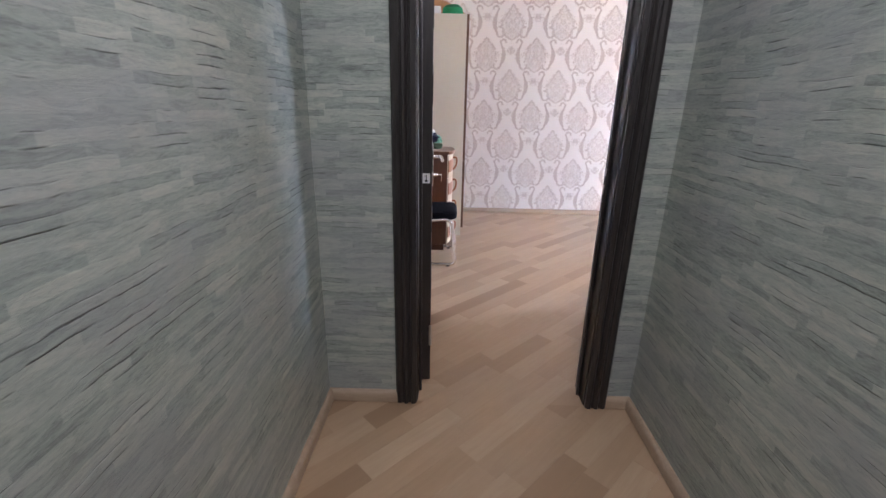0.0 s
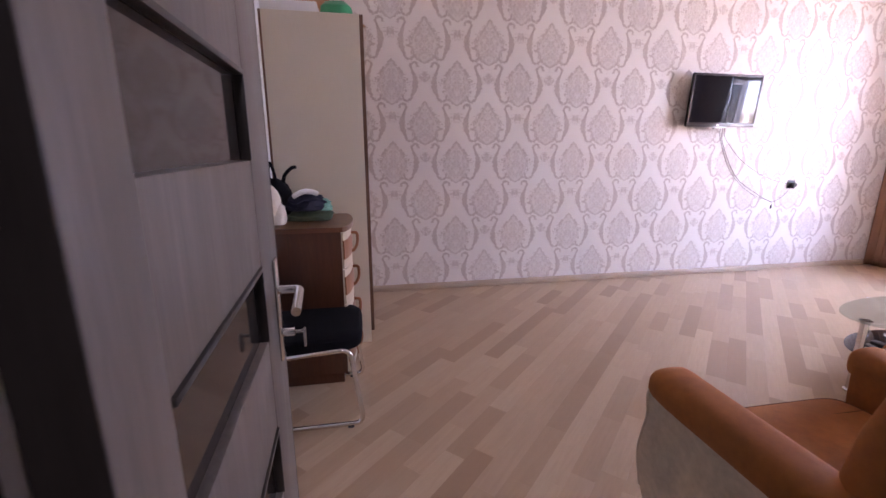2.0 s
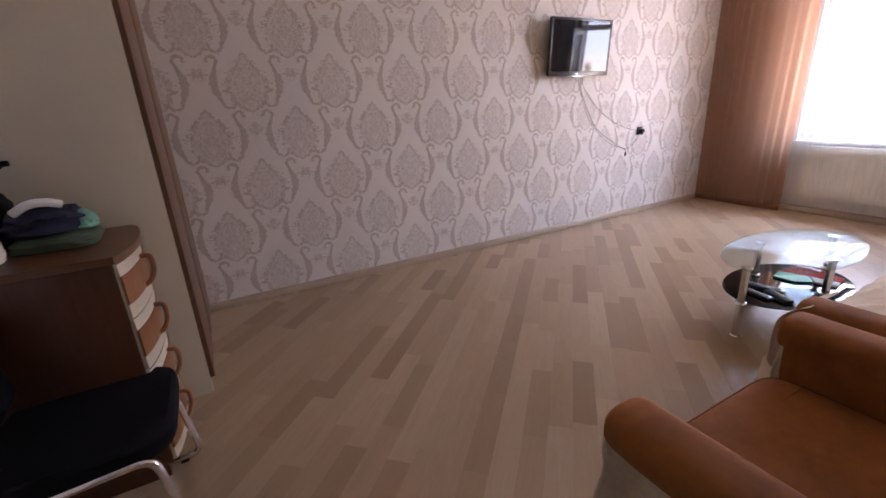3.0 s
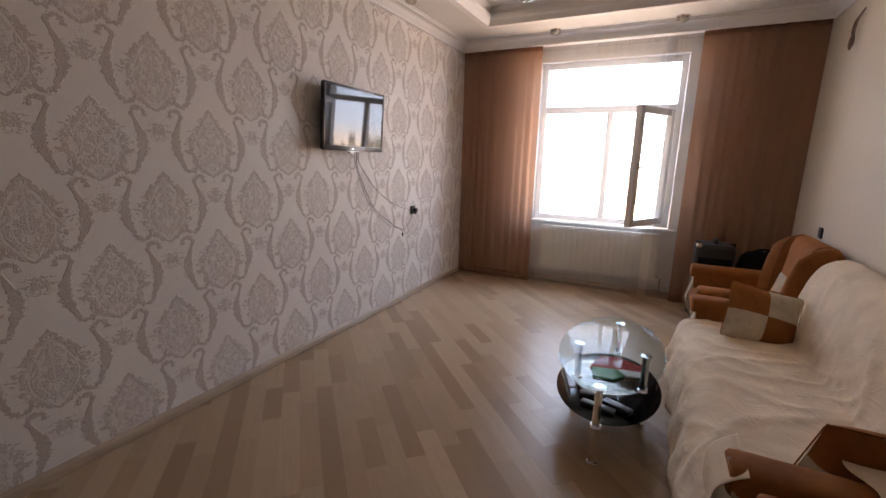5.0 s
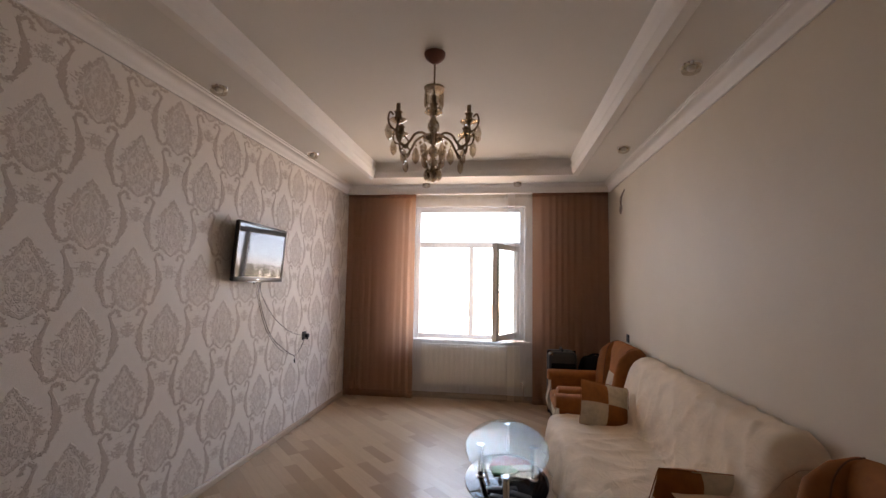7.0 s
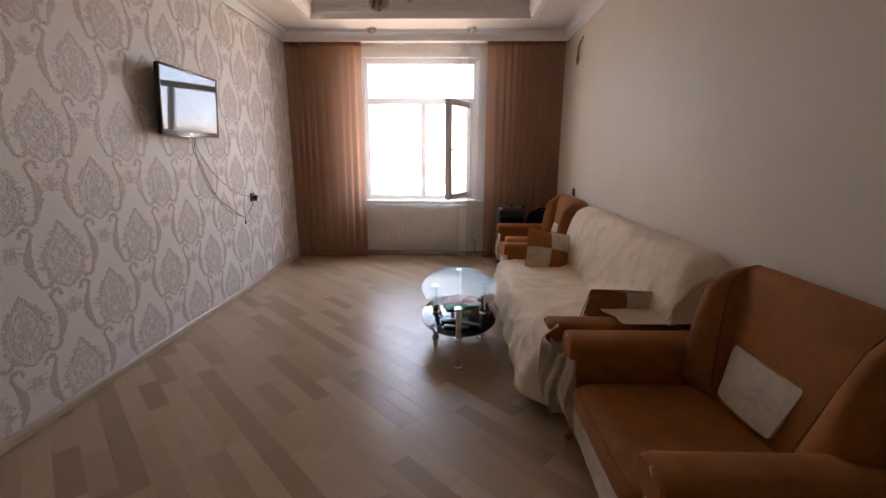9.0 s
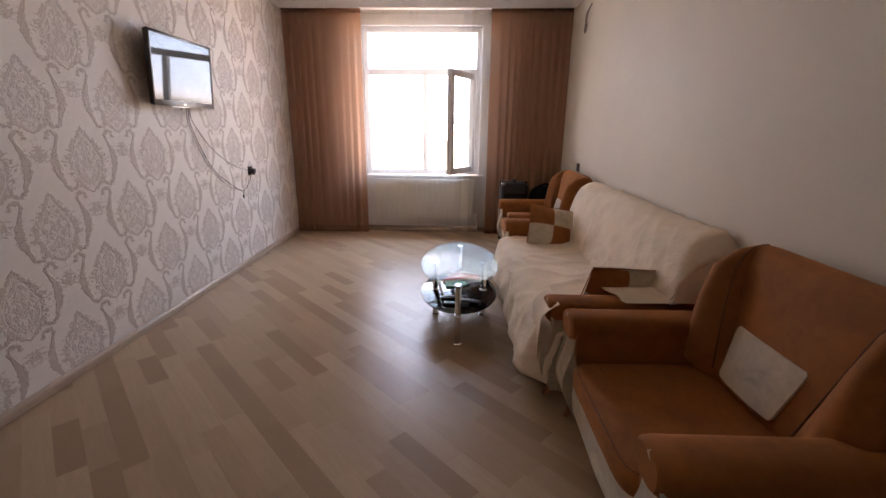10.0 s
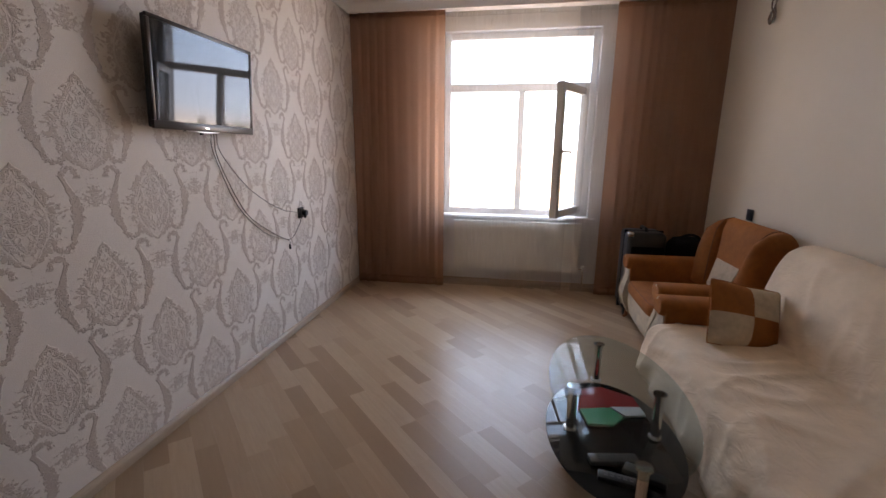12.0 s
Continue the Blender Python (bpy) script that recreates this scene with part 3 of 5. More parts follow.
    runs = {"baseboard_room": [(DR + 0.20, YS), (XE, YS), (XE, YN), (XW, YN), (XW, YS), (DL - 0.12, YS)],
            "baseboard_corridor_east": [(DR + 0.093, YC), (CR, YC), (CR, -1.6)][::-1], "baseboard_corridor_west": [(CL, -1.6), (CL, YC), (DL - 0.084, YC)][::-1]}
    for name, path in runs.items():
        single(name, swept_profile(path, prof), SKIRT, "light wood-look skirting along the wall", "skirting", "structure")


walls()


def door_frame():
    """Dark moulded lining and casings of the doorway."""
    root = thing("door_1", (DL + DR) / 2, YC, 0, "dark brown moulded door frame in the doorway", "door frame", kind="structure")
    # moulded casing profile: across the board, and how proud it stands
    shape = [(0.0, 0.0), (0.0, 0.014), (0.010, 0.022), (0.020, 0.024), (0.026, 0.014), (0.032, 0.013), (0.040, 0.022), (0.050, 0.024), (0.056, 0.015), (0.062, 0.014), (0.072, 0.020), (0.084, 0.018), (0.090, 0.010), (0.090, 0.0)]
    w = 0.090
    for face, sgn in ((YC, -1), (YL, 1)):
        left = [(DL - 0.004 - u, face + sgn * (0.002 + v)) for u, v in shape]
        right = [(DR + 0.004 + u, face + sgn * (0.002 + v)) for u, v in shape]
        for pts in (left, right):
            part("casing", loft([[(x, y, 0.003) for x, y in pts], [(x, y, DH + 0.003) for x, y in pts]]), WENGE, root)
        part("casing", loft([[(x, face + sgn * (0.002 + v), DH + 0.004 + u) for u, v in shape] for x in (DL - 0.004 - w, DR + 0.004 + w)]), WENGE, root)
    for x0, x1 in ((DL - 0.030, DL), (DR, DR + 0.030)):
        part("jamb", box(x0, x1, YC + 0.002, YL - 0.002, 0.002, DH, 0.002), WENGE, root)
    part("jamb_head", box(DL - 0.030, DR + 0.030, YC + 0.002, YL - 0.002, DH + 0.001, DH + 0.028, 0.002), WENGE, root)
    # stop rebate and seal
    part("stop", box(DR - 0.012, DR - 0.0005, YC + 0.07, YL - 0.045, 0.002, DH - 0.002, 0.003), WENGE, root)
    part("stop", box(DL + 0.0005, DL + 0.012, YC + 0.07, YL - 0.045, 0.002, DH - 0.002, 0.003), WENGE, root)
    keep = part("strike_plate", slab(ring(YL - 0.022, 0.955, 0.011, 0.080, 6, 20), "x", DR - 0.0035, DR - 0.0005), STEEL, root, "steel strike plate")
    # black blocks on the plate paint the shade inside its two bolt holes
    part("bolt_hole", box(DR - 0.0045, DR - 0.0036, YL - 0.028, YL - 0.016, 0.970, 1.005), BLACKLABEL, keep)
    part("bolt_hole", box(DR - 0.0045, DR - 0.0036, YL - 0.028, YL - 0.016, 0.905, 0.935), BLACKLABEL, keep)


door_frame()

LEAF_LEN, LEAF_T = 0.725, 0.040


def door_leaf():
    """The leaf, swung open into the room past a right angle; built shut along +x and turned."""
    root = thing("interior_door", 0.466, 1.992, 0, "open grey-oak interior door with small dark glass panes", "door")
    m = Matrix.Translation((0.466, 1.992, 0)) @ pose(0, 0, 0, 0, 0, 92.5)

    def put(name, bm, mat, parent=root, label="", smooth=35):
        bm.transform(m)
        return part(name, bm, mat, parent, label, smooth)
    L, T = LEAF_LEN, LEAF_T
    # local: x along the leaf, y across it (0 is the face towards the passage), z up
    rows = [(1.605, 1.753), (1.265, 1.413), (0.925, 1.073), (0.585, 0.733), (0.245, 0.393)]
    gx0, gx1 = 0.105, 0.545
    stiles = [(0.004, gx0), (gx1, L - 0.004)]
    for x0, x1 in stiles:
        put("stile", box(x0, x1, 0, T, 0.012, DH - 0.008, 0.002), GREYOAK)
    edges = [0.012] + [z for r in rows[::-1] for z in r] + [DH - 0.008]
    for z0, z1 in zip(edges[::2], edges[1::2]):
        put("rail", box(gx0 + 0.0005, gx1 - 0.0005, 0.001, T - 0.001, z0, z1, 0.002), GREYOAK)
    for z0, z1 in rows:
        pane = put("pane", box(gx0 + 0.002, gx1 - 0.002, 0.014, 0.022, z0 + 0.002, z1 - 0.002), DARKGLASS)
        for a in ((gx0 + 0.001, gx1 - 0.001, z1 - 0.009, z1 - 0.0005), (gx1 - 0.012, gx1 - 0.001, z0 + 0.001, z1 - 0.0095)):
            put("bead", box(a[0], a[1], -0.003, 0.0135, a[2], a[3], 0.001), DARKFRAME, pane, "dark glazing bead")
    put("edge_band", box(0.0, 0.0035, -0.0015, T + 0.0015, 0.010, DH - 0.006), DARKFRAME, label="dark hinge-side edge")
    put("edge_band", box(L - 0.0035, L, -0.0005, T + 0.0005, 0.010, DH - 0.006, 0.0004), GREYOAK)
    # printed key label on the edge
    lab = put("lock_label", box(-0.0016, -0.0002, 0.006, 0.036, 0.953, 0.993), PAPERWHITE, label="white label with a black key sign")
    put("key_sign", joined(box(-0.0024, -0.0018, 0.019, 0.0225, 0.966, 0.987), box(-0.0024, -0.0018, 0.0225, 0.028, 0.981, 0.984),
                           slab([(y, z) for y, z in ring(0.0208, 0.962, 0.0065, 0.0045, 2, 14)], "x", -0.0024, -0.0018)), BLACKLABEL, lab)
    for face, s in ((0.0, -1), (T, 1)):
        y = face + s * 0.0
        plate = put("handle_plate", box(L - 0.078, L - 0.036, min(y, y + s * 0.007), max(y, y + s * 0.007), 0.825, 1.055, 0.003), CHROME, label="chrome handle plate")
        lever = [(L - 0.057, y + s * 0.006, 0.985), (L - 0.057, y + s * 0.050, 0.985), (L - 0.185, y + s * 0.054, 0.980)]
        put("lever", tube(bent(lever, 0.014), 0.0095, 12), CHROME, plate)
        put("thumb_turn", tube([(L - 0.057, y + s * 0.006, 0.885), (L - 0.057, y + s * 0.032, 0.885)], 0.009, 12), CHROME, plate)
    key = put("key", joined(tube([(L - 0.057, -0.034, 0.885), (L - 0.057, -0.050, 0.885)], 0.0035, 8), slab(ring(L - 0.057, 0.870, 0.013, 0.022, 3, 16), "y", -0.055, -0.051)), STEEL, label="key hanging in the lock")
    put("bolt", box(L - 0.001, L + 0.010, 0.013, 0.027, 0.970, 0.992, 0.002), STEEL)
    for z in (0.25, 1.80):
        put("hinge", tube([(-0.006, 0.0, z - 0.05), (-0.006, 0.0, z + 0.05)], 0.006, 10), STEEL)


door_leaf()


# ---- the window ----
FX0, FX1 = 6.440, 6.510


def window():
    root = thing("window_1", FX0, (WY0 + WY1) / 2, WZ0, "white plastic window with one casement open inward", "window", kind="structure")
    y0, y1, z0, z1 = WY0 + 0.004, WY1 - 0.004, WZ0 + 0.032, WZ1 - 0.004
    f = 0.062
    zt0, zt1, ym = 1.975, 2.050, 3.805
    for a in ((y0, y0 + f, z0, z1), (y1 - f, y1, z0, z1)):
        part("window_frame", box(FX0, FX1, a[0], a[1], a[2], a[3], 0.004), PVC, root)
    for a in ((z0, z0 + f), (z1 - f, z1), (zt0, zt1)):
        part("window_frame", box(FX0 + 0.001, FX1 - 0.001, y0 + f + 0.0005, y1 - f - 0.0005, a[0], a[1], 0.004), PVC, root)
    part("mullion", box(FX0 + 0.001, FX1 - 0.001, ym - 0.032, ym + 0.032, z0 + f + 0.0005, zt0 - 0.0005, 0.004), PVC, root)
    for a in ((y0 + f, y1 - f, zt1, z1 - f), (ym + 0.032, y1 - f, z0 + f, zt0)):
        p = part("pane", box(FX0 + 0.026, FX0 + 0.046, a[0] + 0.0005, a[1] - 0.0005, a[2] + 0.0005, a[3] - 0.0005), PANE, root, smooth=0)
        p.visible_shadow = False
    # casement, hinged at the south jamb and swung into the room
    w, hz0, hz1 = ym - 0.032 - (y0 + f) + 0.016, z0 + f - 0.012, zt0 + 0.012
    m = Matrix.Translation((FX0 - 0.006, y0 + f - 0.004, 0)) @ pose(0, 0, 0, 0, 0, 151.5)

    def put(name, bm, mat, parent, label="", smooth=35):
        bm.transform(m)
        return part(name, bm, mat, parent, label, smooth)
    sash = put("casement", box(0, 0.070, -0.064, 0.0, hz0, hz1, 0.005), PVC, root, "white casement swung open")
    for a in ((w - 0.070, w, hz0, hz1), (0.0705, w - 0.0705, hz0, hz0 + 0.070), (0.0705, w - 0.0705, hz1 - 0.070, hz1)):
        put("rail", box(a[0], a[1], -0.063, -0.001, a[2], a[3], 0.005), PVC, sash)
    p = put("pane", box(0.0705, w - 0.0705, -0.042, -0.022, hz0 + 0.0705, hz1 - 0.0705), PANE, sash, smooth=0)
    p.visible_shadow = False
    put("handle", joined(box(w - 0.048, w - 0.022, 0.0, 0.010, 1.36, 1.43, 0.003), tube(bent([(w - 0.035, 0.008, 1.395), (w - 0.035, 0.045, 1.395), (w - 0.15, 0.050, 1.392)], 0.012), 0.009, 10)), STEEL, sash, "grey window handle")
    part("window_sill", joined(box(XE - 0.055, FX0 - 0.002, WY0 - 0.06, WY1 + 0.06, WZ0 + 0.003, WZ0 + 0.030, 0.006)), PVC, root, "white window sill")


# the sill's ears run over the wall, so the opening's own wall stays clear below it
window()
# daylight and far town beyond the glass
def backdrop():
    n = Nodes("outdoor_distance")
    _, y, z = n.xyz()
    far = n.noise(2.6, 5, n.vec(0.0, n.m("MULTIPLY", y, 2.4), z))
    skyc = n.ramp(n.m("DIVIDE", n.m("ADD", z, 4.0), 14.0), (0.34, (1.0, 0.85, 0.68)), (0.375, (0.95, 0.89, 0.81)), (0.405, (0.62, 0.80, 1.0)), (0.48, (0.46, 0.69, 1.0)), (0.80, (0.38, 0.61, 1.0)))
    town = n.m("MULTIPLY", n.m("MULTIPLY", n.step(z, 1.55, 1.35), n.step(z, 0.2, 0.5)), n.step(far, 0.47, 0.53))
    c = n.mix(n.m("MULTIPLY", town, 0.85), skyc, (0.10, 0.095, 0.07))
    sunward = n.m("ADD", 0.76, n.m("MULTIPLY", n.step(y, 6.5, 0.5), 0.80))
    ground = n.m("SUBTRACT", 1.0, n.m("MULTIPLY", n.step(z, 1.0, 0.0), 0.45))
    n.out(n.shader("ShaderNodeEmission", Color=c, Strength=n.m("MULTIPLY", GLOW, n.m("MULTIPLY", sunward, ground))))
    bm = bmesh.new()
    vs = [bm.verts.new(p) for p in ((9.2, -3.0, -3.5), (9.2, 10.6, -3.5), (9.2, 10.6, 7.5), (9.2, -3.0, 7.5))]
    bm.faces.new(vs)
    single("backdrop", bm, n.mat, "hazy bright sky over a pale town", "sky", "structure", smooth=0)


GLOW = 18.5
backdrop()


def corridor_fill_lamp():
    # unseen lamp added to lift the corridor's light; its true source is unknown
    root = thing("ceiling_lamp", 0.74, 0.30, 2.62, "unseen round ceiling lamp added to light the corridor", "lamp")
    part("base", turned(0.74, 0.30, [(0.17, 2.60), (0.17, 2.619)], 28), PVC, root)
    part("shade", turned(0.74, 0.30, [(0.03, 2.535), (0.11, 2.545), (0.155, 2.57), (0.165, 2.598)], 28), glowing("fill_lamp_glass", (0.97, 0.98, 1.0), 18.5), root)


corridor_fill_lamp()


# ---- drapes ----
def drape(name, ya, yb, mat, folds, depth, label, x0=6.170, seed=1, z0=0.012, z1=2.660, loose=0.0):
    """Hanging cloth: a pleated body under a gathered heading tape, and a turned hem."""
    rng = random.Random(seed)
    ph = [rng.uniform(0, 6.28) for _ in range(6)]
    n = max(60, int(folds * 16))
    root = thing(name, x0, (ya + yb) / 2, 0, label, "curtain")

    def at(u, z):
        v = (z - z0) / (z1 - z0)
        w = u + 0.035 * math.sin(4.3 * u + ph[0]) + 0.018 * math.sin(11 * u + ph[1] + 1.2 * v) + loose * 0.03 * (1 - v) * math.sin(7 * u + ph[3])
        s = 2 * math.pi * folds * w
        amp = depth * (0.55 + 0.45 * math.sin(5.3 * u + ph[2] + 0.8 * v)) * (0.55 + 0.5 * (1 - v))
        x = x0 + amp * (math.sin(s) + 0.35 * math.sin(0.5 * s + ph[4]) + 0.22 * math.sin(2.0 * s + ph[5]))
        return (x, ya + (yb - ya) * u, z)
    zs = [z0 + 0.08 + (z1 - 0.045 - z0 - 0.08) * j / 16 for j in range(17)]
    part("cloth", sheet([[at(i / n, z) for i in range(n + 1)] for z in zs]), mat, root, smooth=180)
    part("hem", sheet([[at(i / n, z) for i in range(n + 1)] for z in (z0, z0 + 0.04, z0 + 0.0798)], 0.002), mat, root, smooth=180)
    part("heading_tape", sheet([[at(i / n, z) for i in range(n + 1)] for z in (z1 - 0.0448, z1 - 0.02, z1)], 0.002), mat, root, smooth=180)


drape("drape", 4.535, 5.460, BROWNSHEER, 10, 0.015, "brown semi-sheer floor-length curtain hanging in folds", seed=3)
drape("drape", 2.085, 3.015, BROWNSHEER, 10, 0.015, "brown semi-sheer floor-length curtain beside the suitcase", seed=5)
drape("tulle_curtain", 3.325, 4.66, TULLE, 11, 0.020, "white transparent tulle curtain across the window", x0=6.238, seed=8, loose=1.0)
drape("tulle_curtain", 2.92, 3.235, TULLE, 5, 0.020, "white transparent tulle gathered beside the open casement", x0=6.228, seed=9, loose=1.0)
single("curtain_rail", box(6.150, 6.255, YS + 0.01, YN - 0.01, 2.664, 2.694, 0.003), PVC, "white curtain rail under the ceiling", "curtain rail", base=(6.2, 3.8, 2.664))


def radiator():
    root = thing("radiator", 6.285, 3.80, 0.19, "cream panel radiator under the window", "radiator")
    y0, y1, z0, z1 = 3.165, 4.44, 0.19, 0.685
    rows = []
    n = 76
    for i in range(n + 1):
        u = i / n
        dx = 0.0025 * max(0, math.sin(2 * math.pi * u * 19))
        rows.append([(6.272 - dx, y0 + (y1 - y0) * u, z) for z in (z0, z0 + 0.03)] + [(6.272 - dx * 1.4, y0 + (y1 - y0) * u, z) for z in (z0 + 0.06, z1 - 0.06)] + [(6.272 - dx, y0 + (y1 - y0) * u, z) for z in (z1 - 0.03, z1)])
    part("front_panel", sheet(rows, 0.006), RADWHITE, root)
    part("back_panel", box(6.32, 6.331, y0, y1, z0, z1, 0.003), RADWHITE, root)
    part("top_grille", box(6.268, 6.332, y0 - 0.002, y1 + 0.002, z1 + 0.001, z1 + 0.012, 0.003), RADWHITE, root)
    for y in (y0, y1 - 0.008):
        part("side_cover", box(6.281, 6.318, y, y + 0.008, z0 + 0.004, z1 - 0.002, 0.002), RADWHITE, root)
    part("valve", joined(tube([(6.3, y0 - 0.001, z0 + 0.04), (6.3, y0 - 0.05, z0 + 0.04)], 0.012, 10), tube([(6.3, y0 - 0.05, z0 + 0.055), (6.3, y0 - 0.05, 0.004)], 0.009, 10)), CHROME, root)
    part("valve_head", tube([(6.3, y0 - 0.05, z0 + 0.055), (6.27, y0 - 0.05, z0 + 0.055)], 0.018, 12), PVC, root)
    for y in (3.4, 4.2):
        part("bracket", box(6.3312, 6.3545, y, y + 0.03, z0 + 0.05, z1 - 0.05), RADWHITE, root)


radiator()


# ---- television on the papered wall ----
def television():
    root = thing("television", 3.955, 5.40, 1.50, "flat black television with a dark bezel on a wall bracket", "television")
    x0, x1, z0, z1, y = 3.612, 4.366, 1.473, 1.942, 5.385
    b = 0.017
    m = Matrix.Translation((3.955, y, 1.74)) @ pose(0, 0, 0, 3.6, 0, 1.5) @ Matrix.Translation((-3.955, -y, -1.74))

    def put(name, bm, mat, parent=root, label=""):
        bm.transform(m)
        return part(name, bm, mat, parent, label)
    put("body", joined(box(x0 + 0.004, x1 - 0.004, y + 0.006, y + 0.030, z0 + 0.004, z1 - 0.004, 0.006), box(x0 + 0.06, x1 - 0.06, y + 0.030, y + 0.060, z0 + 0.04, z1 - 0.07, 0.012)), BLACKPL)
    greyb = soft_mat("bezel_grey", (0.045, 0.038, 0.036), 0.1, 10, 300, 0.32, 0.03, 0.3)
    for a in ((x0, x1, z1 - b, z1), (x0, x1, z0, z0 + 0.036)):
        put("bezel", box(a[0], a[1], y - 0.006, y + 0.010, a[2], a[3], 0.003), greyb)
    for a in ((x0, x0 + b), (x1 - b, x1)):
        put("bezel", box(a[0], a[1], y - 0.0055, y + 0.0095, z0 + 0.0365, z1 - b - 0.0005, 0.003), greyb)
    put("screen", box(x0 + b + 0.001, x1 - b - 0.001, y - 0.0015, y + 0.005, z0 + 0.037, z1 - b - 0.001), SCREEN, label="glossy black screen")
    put("badge", box(3.94, 3.97, y - 0.0068, y - 0.006, z0 + 0.012, z0 + 0.020), STEEL)
    put("sensor_bar", box(3.80, 4.06, y - 0.004, y + 0.012, z0 - 0.008, z0 - 0.0005, 0.003), STEEL)
    put("sensor", box(3.915, 3.930, y - 0.002, y + 0.010, z0 - 0.018, z0 - 0.0085, 0.002), BLACKPL)
    part("bracket", joined(box(3.83, 4.14, 5.4615, 5.4705, 1.62, 1.86, 0.002), box(3.93, 4.04, 5.430, 5.4613, 1.66, 1.82, 0.002)), BLACKPL, root)
    for dx, sag, k in ((0.0, 0.06, 0.0), (0.022, 0.02, 0.010)):
        pts = [(4.055 + dx, 5.440, 1.470), (4.10 + dx, 5.458, 1.38 - sag), (4.30 + dx * 2, 5.462, 1.10 - sag * 1.5), (4.55, 5.464, 0.88 - sag * 0.6), (4.765, 5.464, 0.745)]
        if dx:
            pts = [(4.075, 5.440, 1.470), (4.13, 5.460, 1.36), (4.36, 5.464, 1.15), (4.68, 5.464, 0.985), (4.950, 5.462, 0.917)]
            part("cable", tube(smooth_row(pts, 8), 0.0021, 6), CABLE, root)
        else:
            pts += [(4.86, 5.462, 0.755), (4.94, 5.460, 0.82), (4.992, 5.452, 0.895)]
            part("cable", tube(smooth_row(pts, 8), 0.0026, 6), CABLE, root)
    part("cable", tube(smooth_row([(4.035, 5.440, 1.470), (4.07, 5.462, 1.36), (4.24, 5.466, 1.05), (4.50, 5.466, 0.84), (4.78, 5.466, 0.735), (4.792, 5.462, 0.69)], 8), 0.0021, 6), CABLE, root)
    part("cable_end", tube([(4.792, 5.462, 0.70), (4.793, 5.461, 0.665)], 0.007, 8), BLACKPL, root)
    part("plug", joined(tube([(4.997, 5.4475, 0.912), (4.997, 5.418, 0.912)], 0.021, 14), tube([(4.997, 5.430, 0.905), (4.990, 5.430, 0.872)], 0.010, 10)), BLACKPL, root)


television()


def wall_socket(x, y, z, face, label):
    root = thing("wall_socket", x, y, z - 0.04, label, "socket")
    s = -1 if face == "north" else 1
    body = BLACKPL
    a, b = sorted((y + s * 0.002, y + s * 0.012))
    part("plate", box(x - 0.042, x + 0.042, a, b, z - 0.042, z + 0.042, 0.004), body, root)
    a, b = sorted((y + s * 0.0125, y + s * 0.016))
    part("insert", slab(ring(x, z, 0.026, 0.026, 2, 20), "y", a, b), body, root)


wall_socket(4.992, YN, 0.912, "north", "black wall socket on the papered wall")
wall_socket(5.45, YS, 0.94, "south", "dark wall socket above the armchair")


OFFSET = Vector((-0.045, 0.0, -0.030))


def bare_wire():
    root = thing("sconce_wire", 5.55, YS, 2.33, "loose wires hanging from the wall for a sconce", "wire")
    part("wire", tube(smooth_row([(5.535, YS + 0.004, 2.575), (5.545, YS + 0.03, 2.50), (5.56, YS + 0.035, 2.42), (5.61, YS + 0.03, 2.37), (5.60, YS + 0.03, 2.325), (5.555, YS + 0.03, 2.35), (5.565, YS + 0.03, 2.41), (5.60, YS + 0.04, 2.385)], 6), 0.0055, 7), CABLE, root)
    part("wire", tube(smooth_row([(5.537, YS + 0.004, 2.573), (5.60, YS + 0.028, 2.50), (5.615, YS + 0.03, 2.43), (5.57, YS + 0.03, 2.37), (5.60, YS + 0.032, 2.315), (5.63, YS + 0.032, 2.36), (5.58, YS + 0.036, 2.40)], 6), 0.0055, 7), BROWNEDGE, root)


bare_wire()
OFFSET = Vector((0.0, 0.0, 0.0))


# ---- ceiling lights ----
def spots():
    def one():
        root = thing("ceiling_spot", 0, 0, ZC, "small clear-glass and chrome ceiling spot", "spotlight", "ceiling spots")
        z = ZC - 0.001
        part("rim", turned(0, 0, [(0.026, z - 0.010), (0.040, z - 0.008), (0.043, z)], 24), CHROME, root)
        part("crystal", turned(0, 0, [(0.016, z - 0.046), (0.034, z - 0.036), (0.040, z - 0.022), (0.030, z - 0.0105)], 12), CLEARGLASS, root, "faceted glass ring")
        part("bulb", turned(0, 0, [(0.010, z - 0.030), (0.017, z - 0.022), (0.018, z - 0.0105)], 14), PVC, root)
        return root
    first = one()
    places = [(3.17, 5.27), (4.62, 5.28), (5.98, 4.365), (5.98, 3.21), (4.68, 2.30), (3.18, 2.335), (1.68, 5.27), (1.68, 2.335)]
    first.location = (*places[0], ZC)
    first.scale = (1.35, 1.35, 1.15)
    for x, y in places[1:]:
        copy_thing(first, pose(x, y, ZC))


spots()


OFFSET = Vector((0.03, 0.008, ZT - 2.920))


